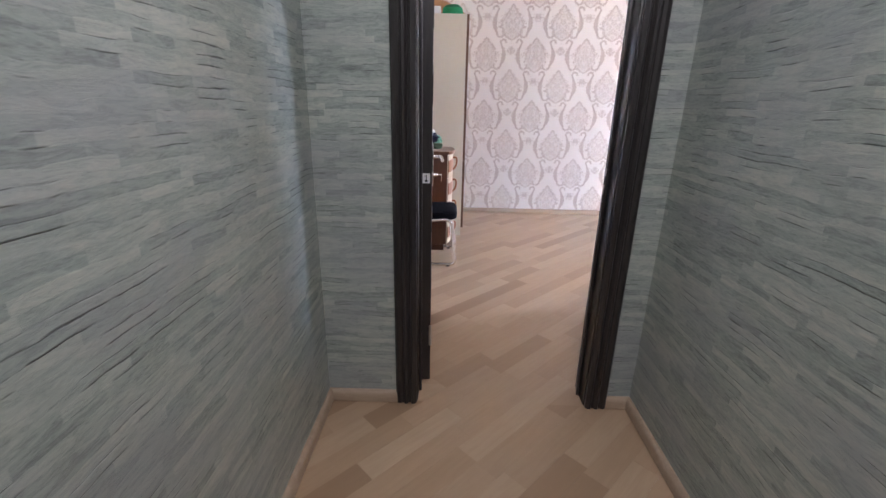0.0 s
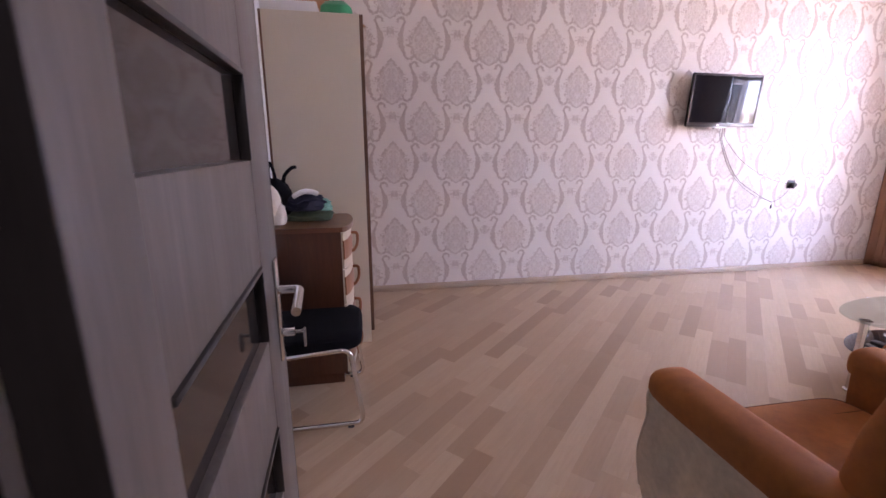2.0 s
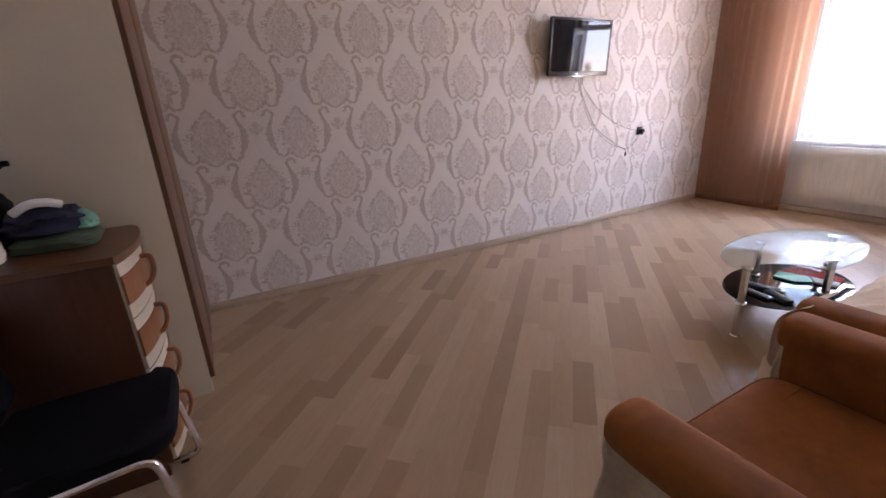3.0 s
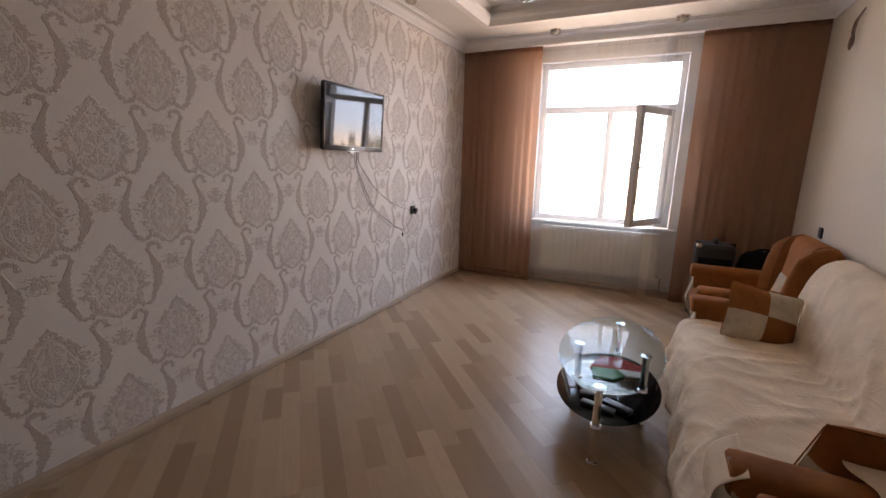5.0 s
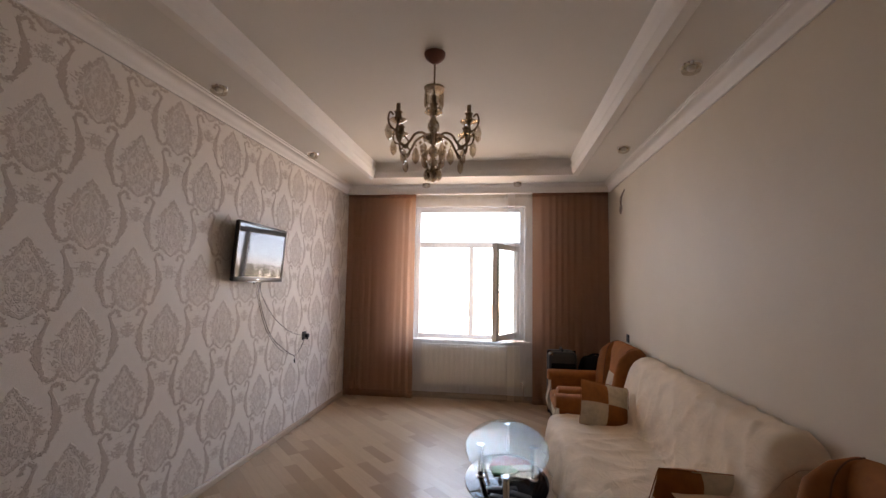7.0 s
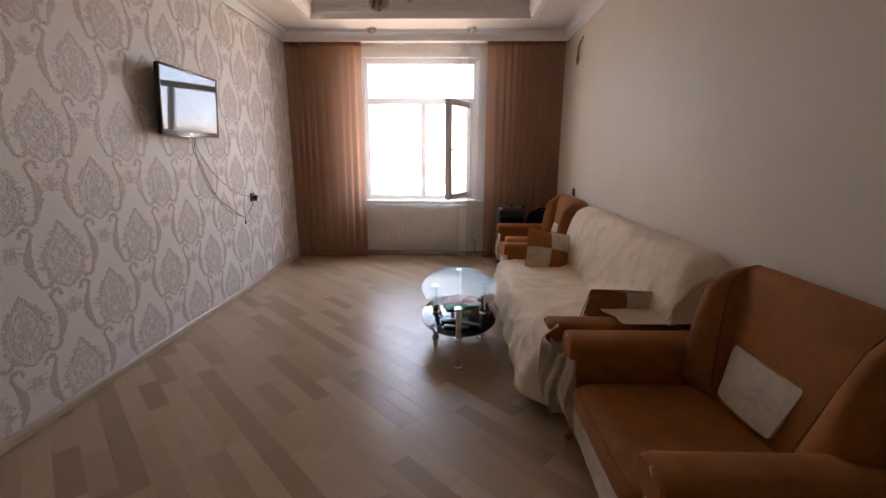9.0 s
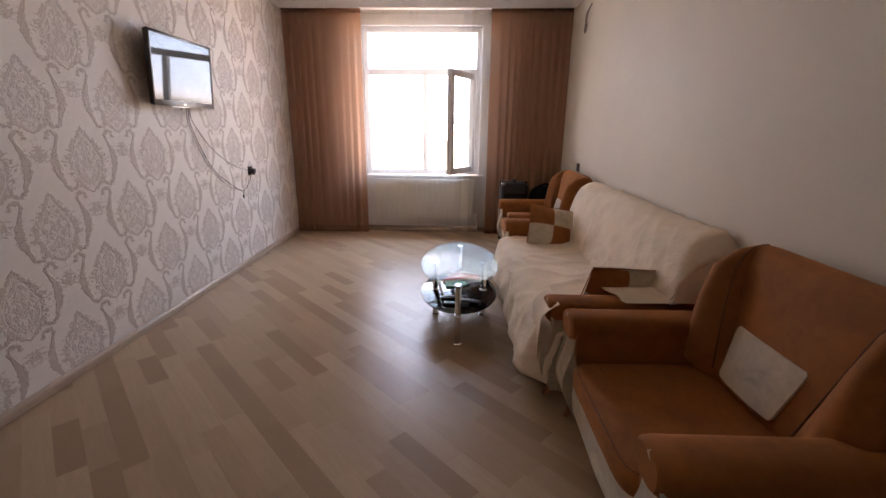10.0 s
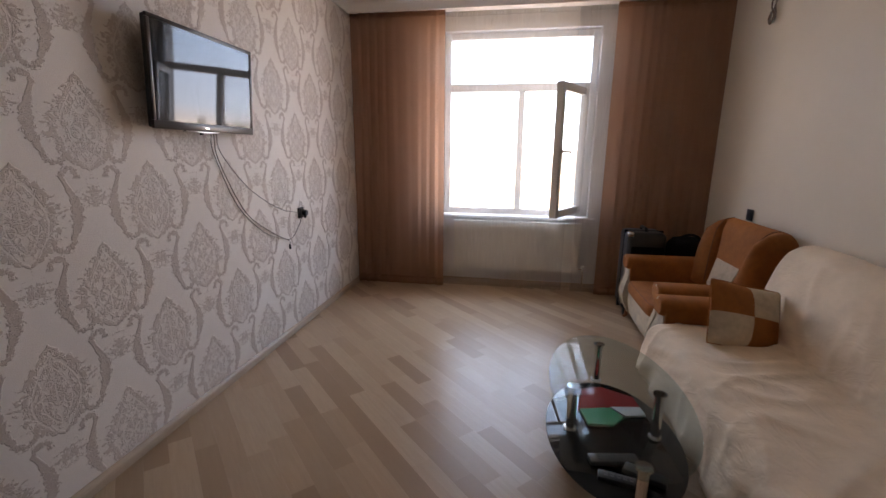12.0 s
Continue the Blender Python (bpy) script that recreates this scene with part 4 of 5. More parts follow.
def chandelier():
    cx, cy = 3.13, 3.812
    root = thing("chandelier", cx, cy, 2.14, "antique bronze chandelier with amber crystal drops", "chandelier")
    part("canopy", turned(cx, cy, [(0.012, 2.855), (0.030, 2.865), (0.058, 2.890), (0.066, 2.910), (0.066, 2.919)]), soft_mat("rosy_bronze", (0.16, 0.06, 0.04), 0.2, 20, 100, 0.4, 0.1, 0.5), root)
    part("stem", turned(cx, cy, [(0.006, 2.20), (0.006, 2.856)], 10), BRONZE, root)
    for k in range(12):
        px, py = cx + 0.054 * math.cos(k * math.pi / 6), cy + 0.054 * math.sin(k * math.pi / 6)
        part("prism", turned(px, py, [(0.001, 2.572), (0.009, 2.592), (0.0075, 2.67), (0.001, 2.683)], 6), AMBERGLASS, root, smooth=0)
    part("lower_ring", turned(cx, cy, [(0.012, 2.560), (0.046, 2.556), (0.050, 2.562), (0.012, 2.572)]), BRONZE, root)
    part("collar", turned(cx, cy, [(0.012, 2.685), (0.062, 2.690), (0.064, 2.700), (0.012, 2.715)]), BRONZE, root)
    part("body", turned(cx, cy, [(0.010, 2.555), (0.028, 2.548), (0.020, 2.53), (0.014, 2.51), (0.030, 2.485), (0.036, 2.46), (0.022, 2.43), (0.016, 2.41), (0.050, 2.395), (0.055, 2.385), (0.020, 2.37), (0.012, 2.34)]), BRONZE, root)
    part("bowl", turned(cx, cy, [(0.012, 2.345), (0.060, 2.372), (0.075, 2.392), (0.070, 2.393), (0.052, 2.376), (0.012, 2.352)], 20), AMBERGLASS, root, "amber glass dish")

    def drop(x, y, z, s, lean=0.0):
        rings_ = []
        for r, h in ((0.0015, 0.0), (0.014, -0.010), (0.024, -0.030), (0.019, -0.048), (0.0015, -0.062)):
            rings_.append([(x + r * s * math.cos(a + lean), y + r * s * 0.6 * math.sin(a + lean), z + h * s) for a in [2 * math.pi * k / 8 for k in range(8)]])
        return joined(loft(rings_), tube([(x, y, z + 0.028 * s), (x, y, z - 0.004)], 0.0012, 5), turned(x, y, [(0.001, z + 0.004), (0.006, z + 0.011), (0.001, z + 0.018)], 8))
    count = 6
    for k in range(count):
        a = 2 * math.pi * k / count + 0.16
        dx, dy = math.cos(a), math.sin(a)

        def at(r, z):
            return (cx + dx * r * 1.20, cy + dy * r * 1.20, z - 0.07)
        arm = part("arm", tube(smooth_row([at(0.030, 2.455), at(0.065, 2.475), at(0.105, 2.455), at(0.130, 2.41), at(0.160, 2.375), at(0.195, 2.40), at(0.205, 2.45), at(0.198, 2.50)], 5), 0.0075, 8), BRONZE, root)
        part("scroll", tube(smooth_row([at(0.135, 2.40), at(0.165, 2.43), at(0.190, 2.42), at(0.182, 2.385), at(0.155, 2.36), at(0.140, 2.385)], 4), 0.0055, 7), BRONZE, arm)
        part("scroll", tube(smooth_row([at(0.200, 2.45), at(0.235, 2.47), at(0.250, 2.51), at(0.240, 2.555), at(0.222, 2.54)], 4), 0.0055, 7), BRONZE, arm)
        x, y, _ = at(0.198, 0)
        part("drip_pan", turned(x, y, [(0.006, 2.425), (0.030, 2.433), (0.052, 2.447), (0.048, 2.448), (0.010, 2.436)], 16), AMBERGLASS, arm)
        part("candle_cup", turned(x, y, [(0.008, 2.43), (0.022, 2.46), (0.018, 2.485), (0.026, 2.495), (0.013, 2.500), (0.012, 2.545), (0.008, 2.546)], 14), BRONZE, arm)
        x, y, _ = at(0.245, 0)
        part("crystal_drop", drop(x, y, 2.420, 1.7, a), AMBERGLASS, arm, smooth=0)
        x, y, _ = at(0.165, 0)
        part("crystal_drop", drop(x, y, 2.285, 1.5, a), AMBERGLASS, arm, smooth=0)
        a2 = a + math.pi / count
        part("crystal_drop", drop(cx + 0.105 * math.cos(a2), cy + 0.105 * math.sin(a2), 2.325, 1.7, a2), AMBERGLASS, root, smooth=0)
        # bead strings falling in to the tail
        rings_ = []
        for j in range(9):
            t = j / 8
            r = 0.072 * (1 - t) ** 0.8 + 0.022
            rings_.append(turned(cx + r * math.cos(a), cy + r * math.sin(a), [(0.001, 2.378 - 0.200 * t), (0.0105, 2.367 - 0.200 * t), (0.001, 2.356 - 0.200 * t)], 7))
        part("bead_string", joined(*rings_), AMBERGLASS, root)
    part("tail", turned(cx, cy, [(0.004, 2.112), (0.026, 2.128), (0.038, 2.155), (0.022, 2.190), (0.006, 2.215)], 12), AMBERGLASS, root, "amber glass finial")
    for z, r in ((2.450, 0.036), (2.300, 0.034), (2.235, 0.028)):
        part("glass_ball", turned(cx, cy, [(r * math.sin(math.pi * q / 8) + 0.001, z - r * math.cos(math.pi * q / 8)) for q in range(9)], 14), AMBERGLASS, root, "amber glass ball on the stem")
    for q in range(8):
        b2 = q * math.pi / 4
        part("crystal_drop", drop(cx + 0.042 * math.cos(b2), cy + 0.042 * math.sin(b2), 2.190, 1.1, b2), AMBERGLASS, root, smooth=0)


chandelier()


# ---- upholstery ----
def roll_arm(x0, x1, yb, yf, top, root, out_side, flare=0.0):
    """A rolled arm: cream curved side panel, brown roll, brown inner face, cream-edged front."""
    w = x1 - x0
    r = w / 2
    cx = (x0 + x1) / 2
    # panel in side view, with the curved front
    front = smooth_row([(yf - 0.055 + flare, 0.07, 0), (yf - 0.022 + flare, 0.14, 0), (yf + 0.008 + flare * 0.8, 0.24, 0), (yf - 0.004 + flare * 0.4, 0.33, 0), (yf - 0.026, 0.42, 0), (yf - 0.018, top - 0.085, 0)], 4)
    outline = [(yb, 0.07)] + [(p.x, p.y) for p in front] + [(yb, top - 0.085)]
    a, b = (x0 + 0.006, x1 - 0.028) if out_side < 0 else (x0 + 0.028, x1 - 0.006)
    arm = part("arm", slab(outline, "x", a, b, 0.012), CREAM, root, "cream side panel of the arm")
    # padded top
    rings = []
    zr, hz = top - 0.062, 0.062
    prof = [(yb, 0.95), (yb + 0.02, 1.0), (yf - 0.10, 1.0), (yf - 0.035, 0.985), (yf - 0.010, 0.93), (yf, 0.80)]
    for y, k in prof:
        sag = 0.010 * math.sin(math.pi * (y - yb) / (yf - yb))
        rings.append([(px, y, pz - sag) for px, pz in ring(cx, zr, r * k, hz * k, 3.0, 26)])
    part("arm_roll", loft(rings), BROWN, arm, "brown padded arm top")
    # inner brown face down to the seat
    a, b = (x1 - 0.040, x1 - 0.0005) if out_side < 0 else (x0 + 0.0005, x0 + 0.040)
    part("arm_inner", slab([(yb + 0.01, 0.30), (yf - 0.050, 0.30), (yf - 0.034, 0.40), (yf - 0.030, zr), (yb + 0.01, zr)], "x", a, b, 0.010), BROWN, arm)
    # cream welt round the front of the roll
    sx = x0 + 0.010 if out_side < 0 else x1 - 0.010
    welt = smooth_row([(sx, yf - 0.024 + flare, 0.12), (sx, yf + 0.006 + flare * 0.8, 0.24), (sx, yf - 0.004 + flare * 0.4, 0.33), (sx, yf - 0.022, 0.42), (sx, yf - 0.014, top - 0.085), (cx, yf - 0.004, top - 0.012)], 4)
    part("welt", tube(welt, 0.007, 7), CREAM, arm, "cream welt")
    return arm


OFFSET = Vector((-0.012, -0.017, 0.0))


def upholstered(name, x0, x1, label, category, group="", patches=1, wings=True, zt=0.965, top=0.598, wing_drop=0.17, puff=0.092, inset=0.085, flare=0.0, deep=0.030):
    yb, yf = YS + 0.035, 2.880 + deep
    aw = 0.165
    root = thing(name, (x0 + x1) / 2, (yb + yf) / 2, 0, label, category, group)
    roll_arm(x0, x0 + aw, yb + 0.02, yf, top, root, -1, flare)
    roll_arm(x1 - aw, x1, yb + 0.02, yf, top, root, 1, flare)
    s0, s1 = x0 + aw - 0.002, x1 - aw + 0.002
    # body with the cream front panel, bowed a little
    rings = []
    for z, d in ((0.075, -0.025 + flare), (0.12, -0.008 + flare), (0.20, 0.004 + flare * 0.9), (0.27, 0.002 + flare * 0.6), (0.30, -0.008 + flare * 0.3)):
        rings.append([(s0, yb + 0.03, z), (s1, yb + 0.03, z), (s1, yf - 0.035 + d, z), ((s0 + s1) / 2, yf - 0.022 + d, z), (s0, yf - 0.035 + d, z)])
    part("base", loft(rings), CREAM, root, "cream front panel")
    # seat cushion
    rings = []
    cx, cy = (s0 + s1) / 2, (yb + 0.17 + yf) / 2
    hx, hy = (s1 - s0) / 2 - 0.004, (yf - yb - 0.17) / 2
    for z, k in ((0.301, 0.965), (0.315, 0.992), (0.345, 1.0), (0.372, 0.995), (0.388, 0.972), (0.397, 0.90), (0.402, 0.6)):
        rings.append([(px, py, z) for px, py in ring(cx, cy, hx * k, hy * k, 9, 44)])
    seat = part("seat", loft(rings), BROWN, root)
    part("piping", tube([(px, py, 0.3905) for px, py in ring(cx, cy - 0.004, hx * 0.965, hy * 0.965, 9, 60)][0:31], 0.0022, 6), PIPING, seat, "dark piping along the seat edge")
    part("seam", tube([(s0 + 0.02 + (s1 - s0 - 0.04) * i / 20, yf - 0.115, 0.4000) for i in range(21)], 0.0014, 6), PIPING, seat)
    # back: a middle panel, narrower below, between two rounded wings
    b0, b1 = (x0 + inset, x1 - inset)
    mid = (b0 + b1) / 2

    def hw(z):
        k = max(0.0, min(1.0, (z - 0.36) / (zt - 0.36)))
        return (b1 - b0) / 2 - 0.105 - 0.125 * (1 - k) ** 1.2
    rr = []
    n = 14
    for i in range(n + 1):
        u = 2 * i / n - 1
        pf = 0.030 * (0.35 + 0.65 * (1 - abs(u) ** 5))
        rr.append([(mid + hw(z) * u, y, z) for y, z in ((yb, 0.33), (yb, zt - 0.05), (yb + 0.03, zt - 0.012), (yb + 0.075, zt), (yb + 0.120 + pf * 0.3, zt - 0.022), (yb + 0.142 + pf * 0.8, zt - 0.09), (yb + 0.160 + pf * 0.9, zt - 0.22), (yb + 0.186 + pf * 0.8, zt - 0.36), (yb + 0.228 + pf * 0.8, 0.44), (yb + 0.235, 0.37), (yb + 0.20, 0.33))])
    back = part("backrest", loft(rr), BROWN, root, "brown velvet backrest", 60)
    for sgn in (-1, 1):
        rr = []
        n = 12
        for i in range(n + 1):
            u = i / n
            top_ = zt - wing_drop * (1 - u) ** 4.0 - 0.004
            pf = puff * math.sin(math.pi * min(1.0, 0.16 + 0.78 * u)) ** 0.8
            pts = []
            for y, f in ((yb + 0.002, 0.0), (yb + 0.002, 0.93), (yb + 0.035, 0.985), (yb + 0.075, 1.0), (yb + 0.125 + pf * 0.45, 0.968), (yb + 0.160 + pf * 0.9, 0.87), (yb + 0.190 + pf, 0.66), (yb + 0.215 + pf, 0.40), (yb + 0.235 + pf * 0.9, 0.15), (yb + 0.20, 0.0)):
                z = 0.335 + (top_ - 0.335) * f
                outer, inner = (b1 - b0) / 2, hw(z) - 0.003
                pts.append((mid + sgn * (outer + (inner - outer) * u), y, z))
            rr.append(pts)
        wp = part("wing", loft(rr), BROWN, back, "puffed side wing", 60)
        line = [(mid + sgn * hw(z), y, z) for y, z in ((yb + 0.078, zt + 0.002), (yb + 0.138, zt - 0.016), (yb + 0.192, zt - 0.09), (yb + 0.222, zt - 0.22), (yb + 0.246, zt - 0.36), (yb + 0.268, 0.45))]
        part("piping", tube(smooth_row(line, 4), 0.0032, 6), PIPING, wp, "dark piping")
    # cream inset low on the back
    for i in range(patches):
        pc = mid + 0.030 + (i - (patches - 1) / 2) * hw(0.5)
        rr = []
        for z, k in ((0.442, 0.93), (0.454, 0.99), (0.50, 1.0), (0.622, 1.0), (0.643, 0.99), (0.653, 0.94)):
            ysurf = yb + 0.2570 - (z - 0.46) * 0.29
            pw = hw(max(z, 0.47)) * 0.69 * k
            rr.append([(pc - pw, ysurf - 0.03, z), (pc + pw, ysurf - 0.03, z), (pc + pw, ysurf + 0.002, z), (pc + pw * 0.5, ysurf + 0.010, z), (pc, ysurf + 0.012, z), (pc - pw * 0.5, ysurf + 0.010, z), (pc - pw, ysurf + 0.002, z)])
        part("patch", loft(rr), CREAM, back, "cream velvet inset", 60)
    # feet
    for fx in (x0 + 0.06, x1 - 0.06):
        for fy, d in ((yf - 0.075 + flare, 1), (yb + 0.08, -1)):
            pts = [(fx, fy - 0.01 * d, 0.088), (fx, fy + 0.012 * d, 0.060), (fx, fy + 0.020 * d, 0.030), (fx, fy + 0.040 * d, 0.013)]
            part("foot", tube(smooth_row(pts, 4), 0.019, 10, [1.25 - 0.6 * i / 12 for i in range(13)]), HANDLEWOOD, root, "curved wooden foot")
    return root


TALL = 0.945                     # the suite's true height against its drawn one
near_chair = upholstered("armchair", 1.565, 2.560, "brown velvet armchair with cream sides and inset", "armchair", "three-piece suite")
near_chair.scale.z = TALL
far_chair = copy_thing(near_chair, pose((4.685 + 5.665) / 2, near_chair.location.y, 0))
tagged(far_chair, "brown velvet armchair with cream inset beside the suitcase")
far_chair.scale = (0.985, 1, TALL)
sofa = upholstered("sofa", 2.615, 4.660, "brown and cream velvet sofa under a cream throw", "sofa", "three-piece suite", patches=0, zt=0.885, top=0.578, wing_drop=0.15, puff=0.02, inset=0.01, flare=0.020, deep=0.075)
sofa.scale.z = TALL


def throw():
    """A cream cover over the sofa's back and seat, hanging down in front."""
    rng = random.Random(4)
    key = [(2.096, 0.76), (2.100, 0.87), (2.138, 0.910), (2.20, 0.910), (2.268, 0.875), (2.318, 0.79), (2.358, 0.65), (2.385, 0.52), (2.410, 0.445), (2.47, 0.418), (2.62, 0.412), (2.78, 0.412), (2.870, 0.408), (2.922, 0.380), (2.950, 0.31), (2.972, 0.22), (2.984, 0.13)]
    path = smooth_row([(y + 0.055 * max(0.0, min(1.0, (y - 2.5) / 0.35)), z, 0) for y, z in key], 4)
    n = 150
    xa, xb = 2.615, 4.600
    rows = []
    m = len(path)
    for i in range(n + 1):
        u = i / n
        row = []
        for j, p in enumerate(path):
            v = j / (m - 1)
            hang = max(0.0, (v - 0.74) / 0.26)
            x = xa + (xb - xa) * u
            # near the arms the cloth is narrower over the seat
            arm = max(0.0, min(1.0, (v - 0.385) / 0.09))
            free = max(0.0, min(1.0, (v - 0.70) / 0.07))
            x = x + arm * (0.175 * (1 - free) * (1 - u) ** 3 - 0.105 * u ** 3)
            x += 0.02 * noise.noise(Vector((x * 3, v * 5, 2))) * min(1.0, 0.2 + 5 * u)
            a = noise.noise(Vector((x * 3.1 + v * 1.4, v * 4.2, 0.3)))
            b = noise.noise(Vector((x * 9.5 - v * 5.0, v * 12, 1.7)))
            c1 = 1 - abs(noise.noise(Vector((x * 4.5 + v * 5.5, v * 3.2 - x * 0.8, 5.1)))) * 3.2
            c2 = 1 - abs(noise.noise(Vector((x * 3.4 - v * 7.0, v * 5.2 + x, 8.4)))) * 3.6
            lift = 0.014 + 0.009 * max(0, a) + 0.007 * max(0, b) + 0.012 * max(0.0, c1) ** 3 + 0.010 * max(0.0, c2) ** 3
            d1, d0 = path[min(j + 1, m - 1)], path[max(j - 1, 0)]
            t = (d1 - d0).normalized()
            ny, nz = -t.y, t.x
            if ny < 0 and nz < 0:
                ny, nz = -ny, -nz
            ny, nz = abs(ny) if v > 0.16 else ny, nz if v < 0.7 else abs(nz)
            y, z = p.x + ny * lift, p.y + nz * lift
            z -= 0.11 * max(0.0, 1 - u / 0.07) ** 2 * max(0.0, min(1.0, (0.40 - v) / 0.12))
            if hang:
                y += hang * (0.012 + 0.013 * math.sin(x * 19 + 3 * a) * hang)
                z += hang * hang * (0.022 * noise.noise(Vector((x * 3.0, 0, 9))) - 0.012 * math.cos(x * 2.4))
                z = max(z, 0.05)
            wrap = free * max(0.0, 1 - u / 0.05) ** 1.4
            row.append((x - 0.014 * wrap, y - 0.11 * wrap, z))
        rows.append(row)
    first = [p for j, p in enumerate(rows[0]) if 0.03 * m < j < 0.40 * m]
    root = thing("sofa_throw", 3.65, 2.5, 0, "rumpled cream throw spread over the sofa", "throw")
    root.scale.z = TALL
    part("cover", sheet(rows, 0.004), THROW, root, "", 180)
    # the end that falls beside the back
    rows = []
    for k in range(9):
        f = k / 8
        rows.append([(x - 0.004 - 0.010 * f - 0.006 * math.sin(y * 45) * f, y + 0.02 * f * f, z + (min(z, 0.590 + 0.006 * math.sin(y * 31)) - z) * f) for x, y, z in first])
    part("side_fall", sheet(rows), THROW, root, "", 180)
    # the end that hangs before the arm's front, longer towards the seat
    rows = []
    for i in range(25):
        u = i / 24
        x = 2.612 + 0.235 * u
        low = 0.300 - 0.190 * u ** 0.7
        row = []
        for j in range(19):
            v = j / 18
            z = 0.572 + (low - 0.572) * v
            y = 2.990 - 0.075 * max(0.0, (z - 0.47) / 0.10) ** 2 + 0.007 * v * math.sin(34 * x + 2.2 * v) + 0.012 * v
            row.append((x + 0.004 * math.sin(9 * v) * (1 - u), y, z))
        rows.append(row)
    part("front_fall", sheet(rows, 0.003), THROW, root, "", 180)
    # the corner laid over the near arm
    line = smooth_row([(2.300, 0.600, 0), (2.360, 0.594, 0), (2.430, 0.592, 0), (2.500, 0.591, 0), (2.570, 0.590, 0), (2.66, 0.588, 0)], 5)
    rows = []
    for i in range(31):
        u = i / 30
        x = 2.598 + 0.215 * u
        row = []
        for j in range(26):
            v = j / 25 * (0.86 + 0.12 * u + 0.02 * math.sin(9 * u + 0.6))
            k = min(v, 0.999) * (len(line) - 1)
            p = line[int(k)].lerp(line[min(int(k) + 1, len(line) - 1)], k - int(k))
            f = 0.004 + 0.006 * noise.noise(Vector((u * 4, v * 4, 4))) * v
            row.append((x, p.x + f * 0.8, p.y + f * 0.5))
        rows.append(row)
    part("corner", sheet(rows), THROW, root, "", 180)


throw()


def cushion(name, m, w, h, label):
    """A square patchwork cushion of four velvet pieces, two brown and two cream."""
    root = thing(name, *m.translation, label, "cushion", "patchwork cushions")
    n = 8
    def surf(u, v, s):
        e = max(0.0, (1 - abs(u) ** 2.6) * (1 - abs(v) ** 2.6)) ** 0.55
        pinch = 1 - 0.05 * (1 - abs(u)) * abs(v) ** 3
        return Vector((u * w / 2 * (1 - 0.05 * (1 - v * v) * abs(u)), s * (0.068 * e + 0.002), v * h / 2 * pinch))
    for (u0, u1), (v0, v1), mat in (((-1, 0), (0, 1), BROWN), ((0, 1), (0, 1), CREAM), ((-1, 0), (-1, 0), CREAM), ((0, 1), (-1, 0), BROWN)):
        pieces = []
        for s in (-1, 1):
            rows = [[surf(u0 + (u1 - u0) * i / n, v0 + (v1 - v0) * j / n, s) for i in range(n + 1)] for j in range(n + 1)]
            pieces.append(sheet(rows, 0.0))
        bm = joined(*pieces)
        bmesh.ops.remove_doubles(bm, verts=bm.verts, dist=0.0004)
        bm.transform(m)
        part("patch", bm, mat, root, "brown velvet quarter" if mat is BROWN else "cream velvet quarter", 60)
    rim = [surf(cu, cv, 0) for cu, cv in [(-1, -1), (1, -1), (1, 1), (-1, 1), (-1, -1)]]
    bm = tube(bent(rim, 0.02, 4), 0.0025, 6)
    bm.transform(m)
    part("welt", bm, BROWN, root)


cushion("cushion", pose(4.322, 2.597, 0.532, -24, 12, -80), 0.40, 0.345, "patchwork cushion of brown and cream velvet on the sofa")
cushion("cushion", pose(2.905, 2.530, 0.495, 24, 4, -84), 0.385, 0.335, "patchwork cushion of brown and cream velvet leaning on the arm")


# ---- the glass table ----
def coffee_table():
    cx, cy = 3.655, 3.380
    root = thing("coffee_table", cx, cy, 0, "oval glass coffee table with chrome legs and black shelf", "table")

    def oval(ax, ay, z0, z1, n=56):
        prof = [(0.985, z0), (1.0, z0 + (z1 - z0) * 0.3), (1.0, z0 + (z1 - z0) * 0.7), (0.985, z1)]
        return loft([[(cx + ax * k * math.cos(2 * math.pi * i / n), cy + ay * k * math.sin(2 * math.pi * i / n), z) for i in range(n)] for k, z in prof])
    top = part("tabletop", oval(0.540, 0.272, 0.412, 0.420), TABLEGLASS, root, "clear oval glass top")
    top.visible_shadow = False
    part("shelf", oval(0.425, 0.275, 0.195, 0.201), BLACKGLASS, root, "black oval glass shelf")
    for dx, dy in ((-0.462, 0.008), (0.450, -0.012), (0.0, -0.178), (0.0, 0.172)):
        x, y = cx + dx, cy + dy
        leg = part("leg", tube([(x, y, 0.014), (x, y, 0.40)], 0.019, 16), CHROME, root, "chrome tube leg")
        part("foot", turned(x, y, [(0.026, 0.002), (0.027, 0.012), (0.021, 0.016)], 16), CHROME, leg)
        part("shelf_ring", turned(x, y, [(0.026, 0.2025), (0.028, 0.206), (0.026, 0.212), (0.020, 0.213)], 16), STEEL, leg)
        part("disc", turned(x, y, [(0.021, 0.398), (0.028, 0.402), (0.028, 0.4105), (0.020, 0.4112)], 16), CHROME, leg)
    return root


coffee_table()


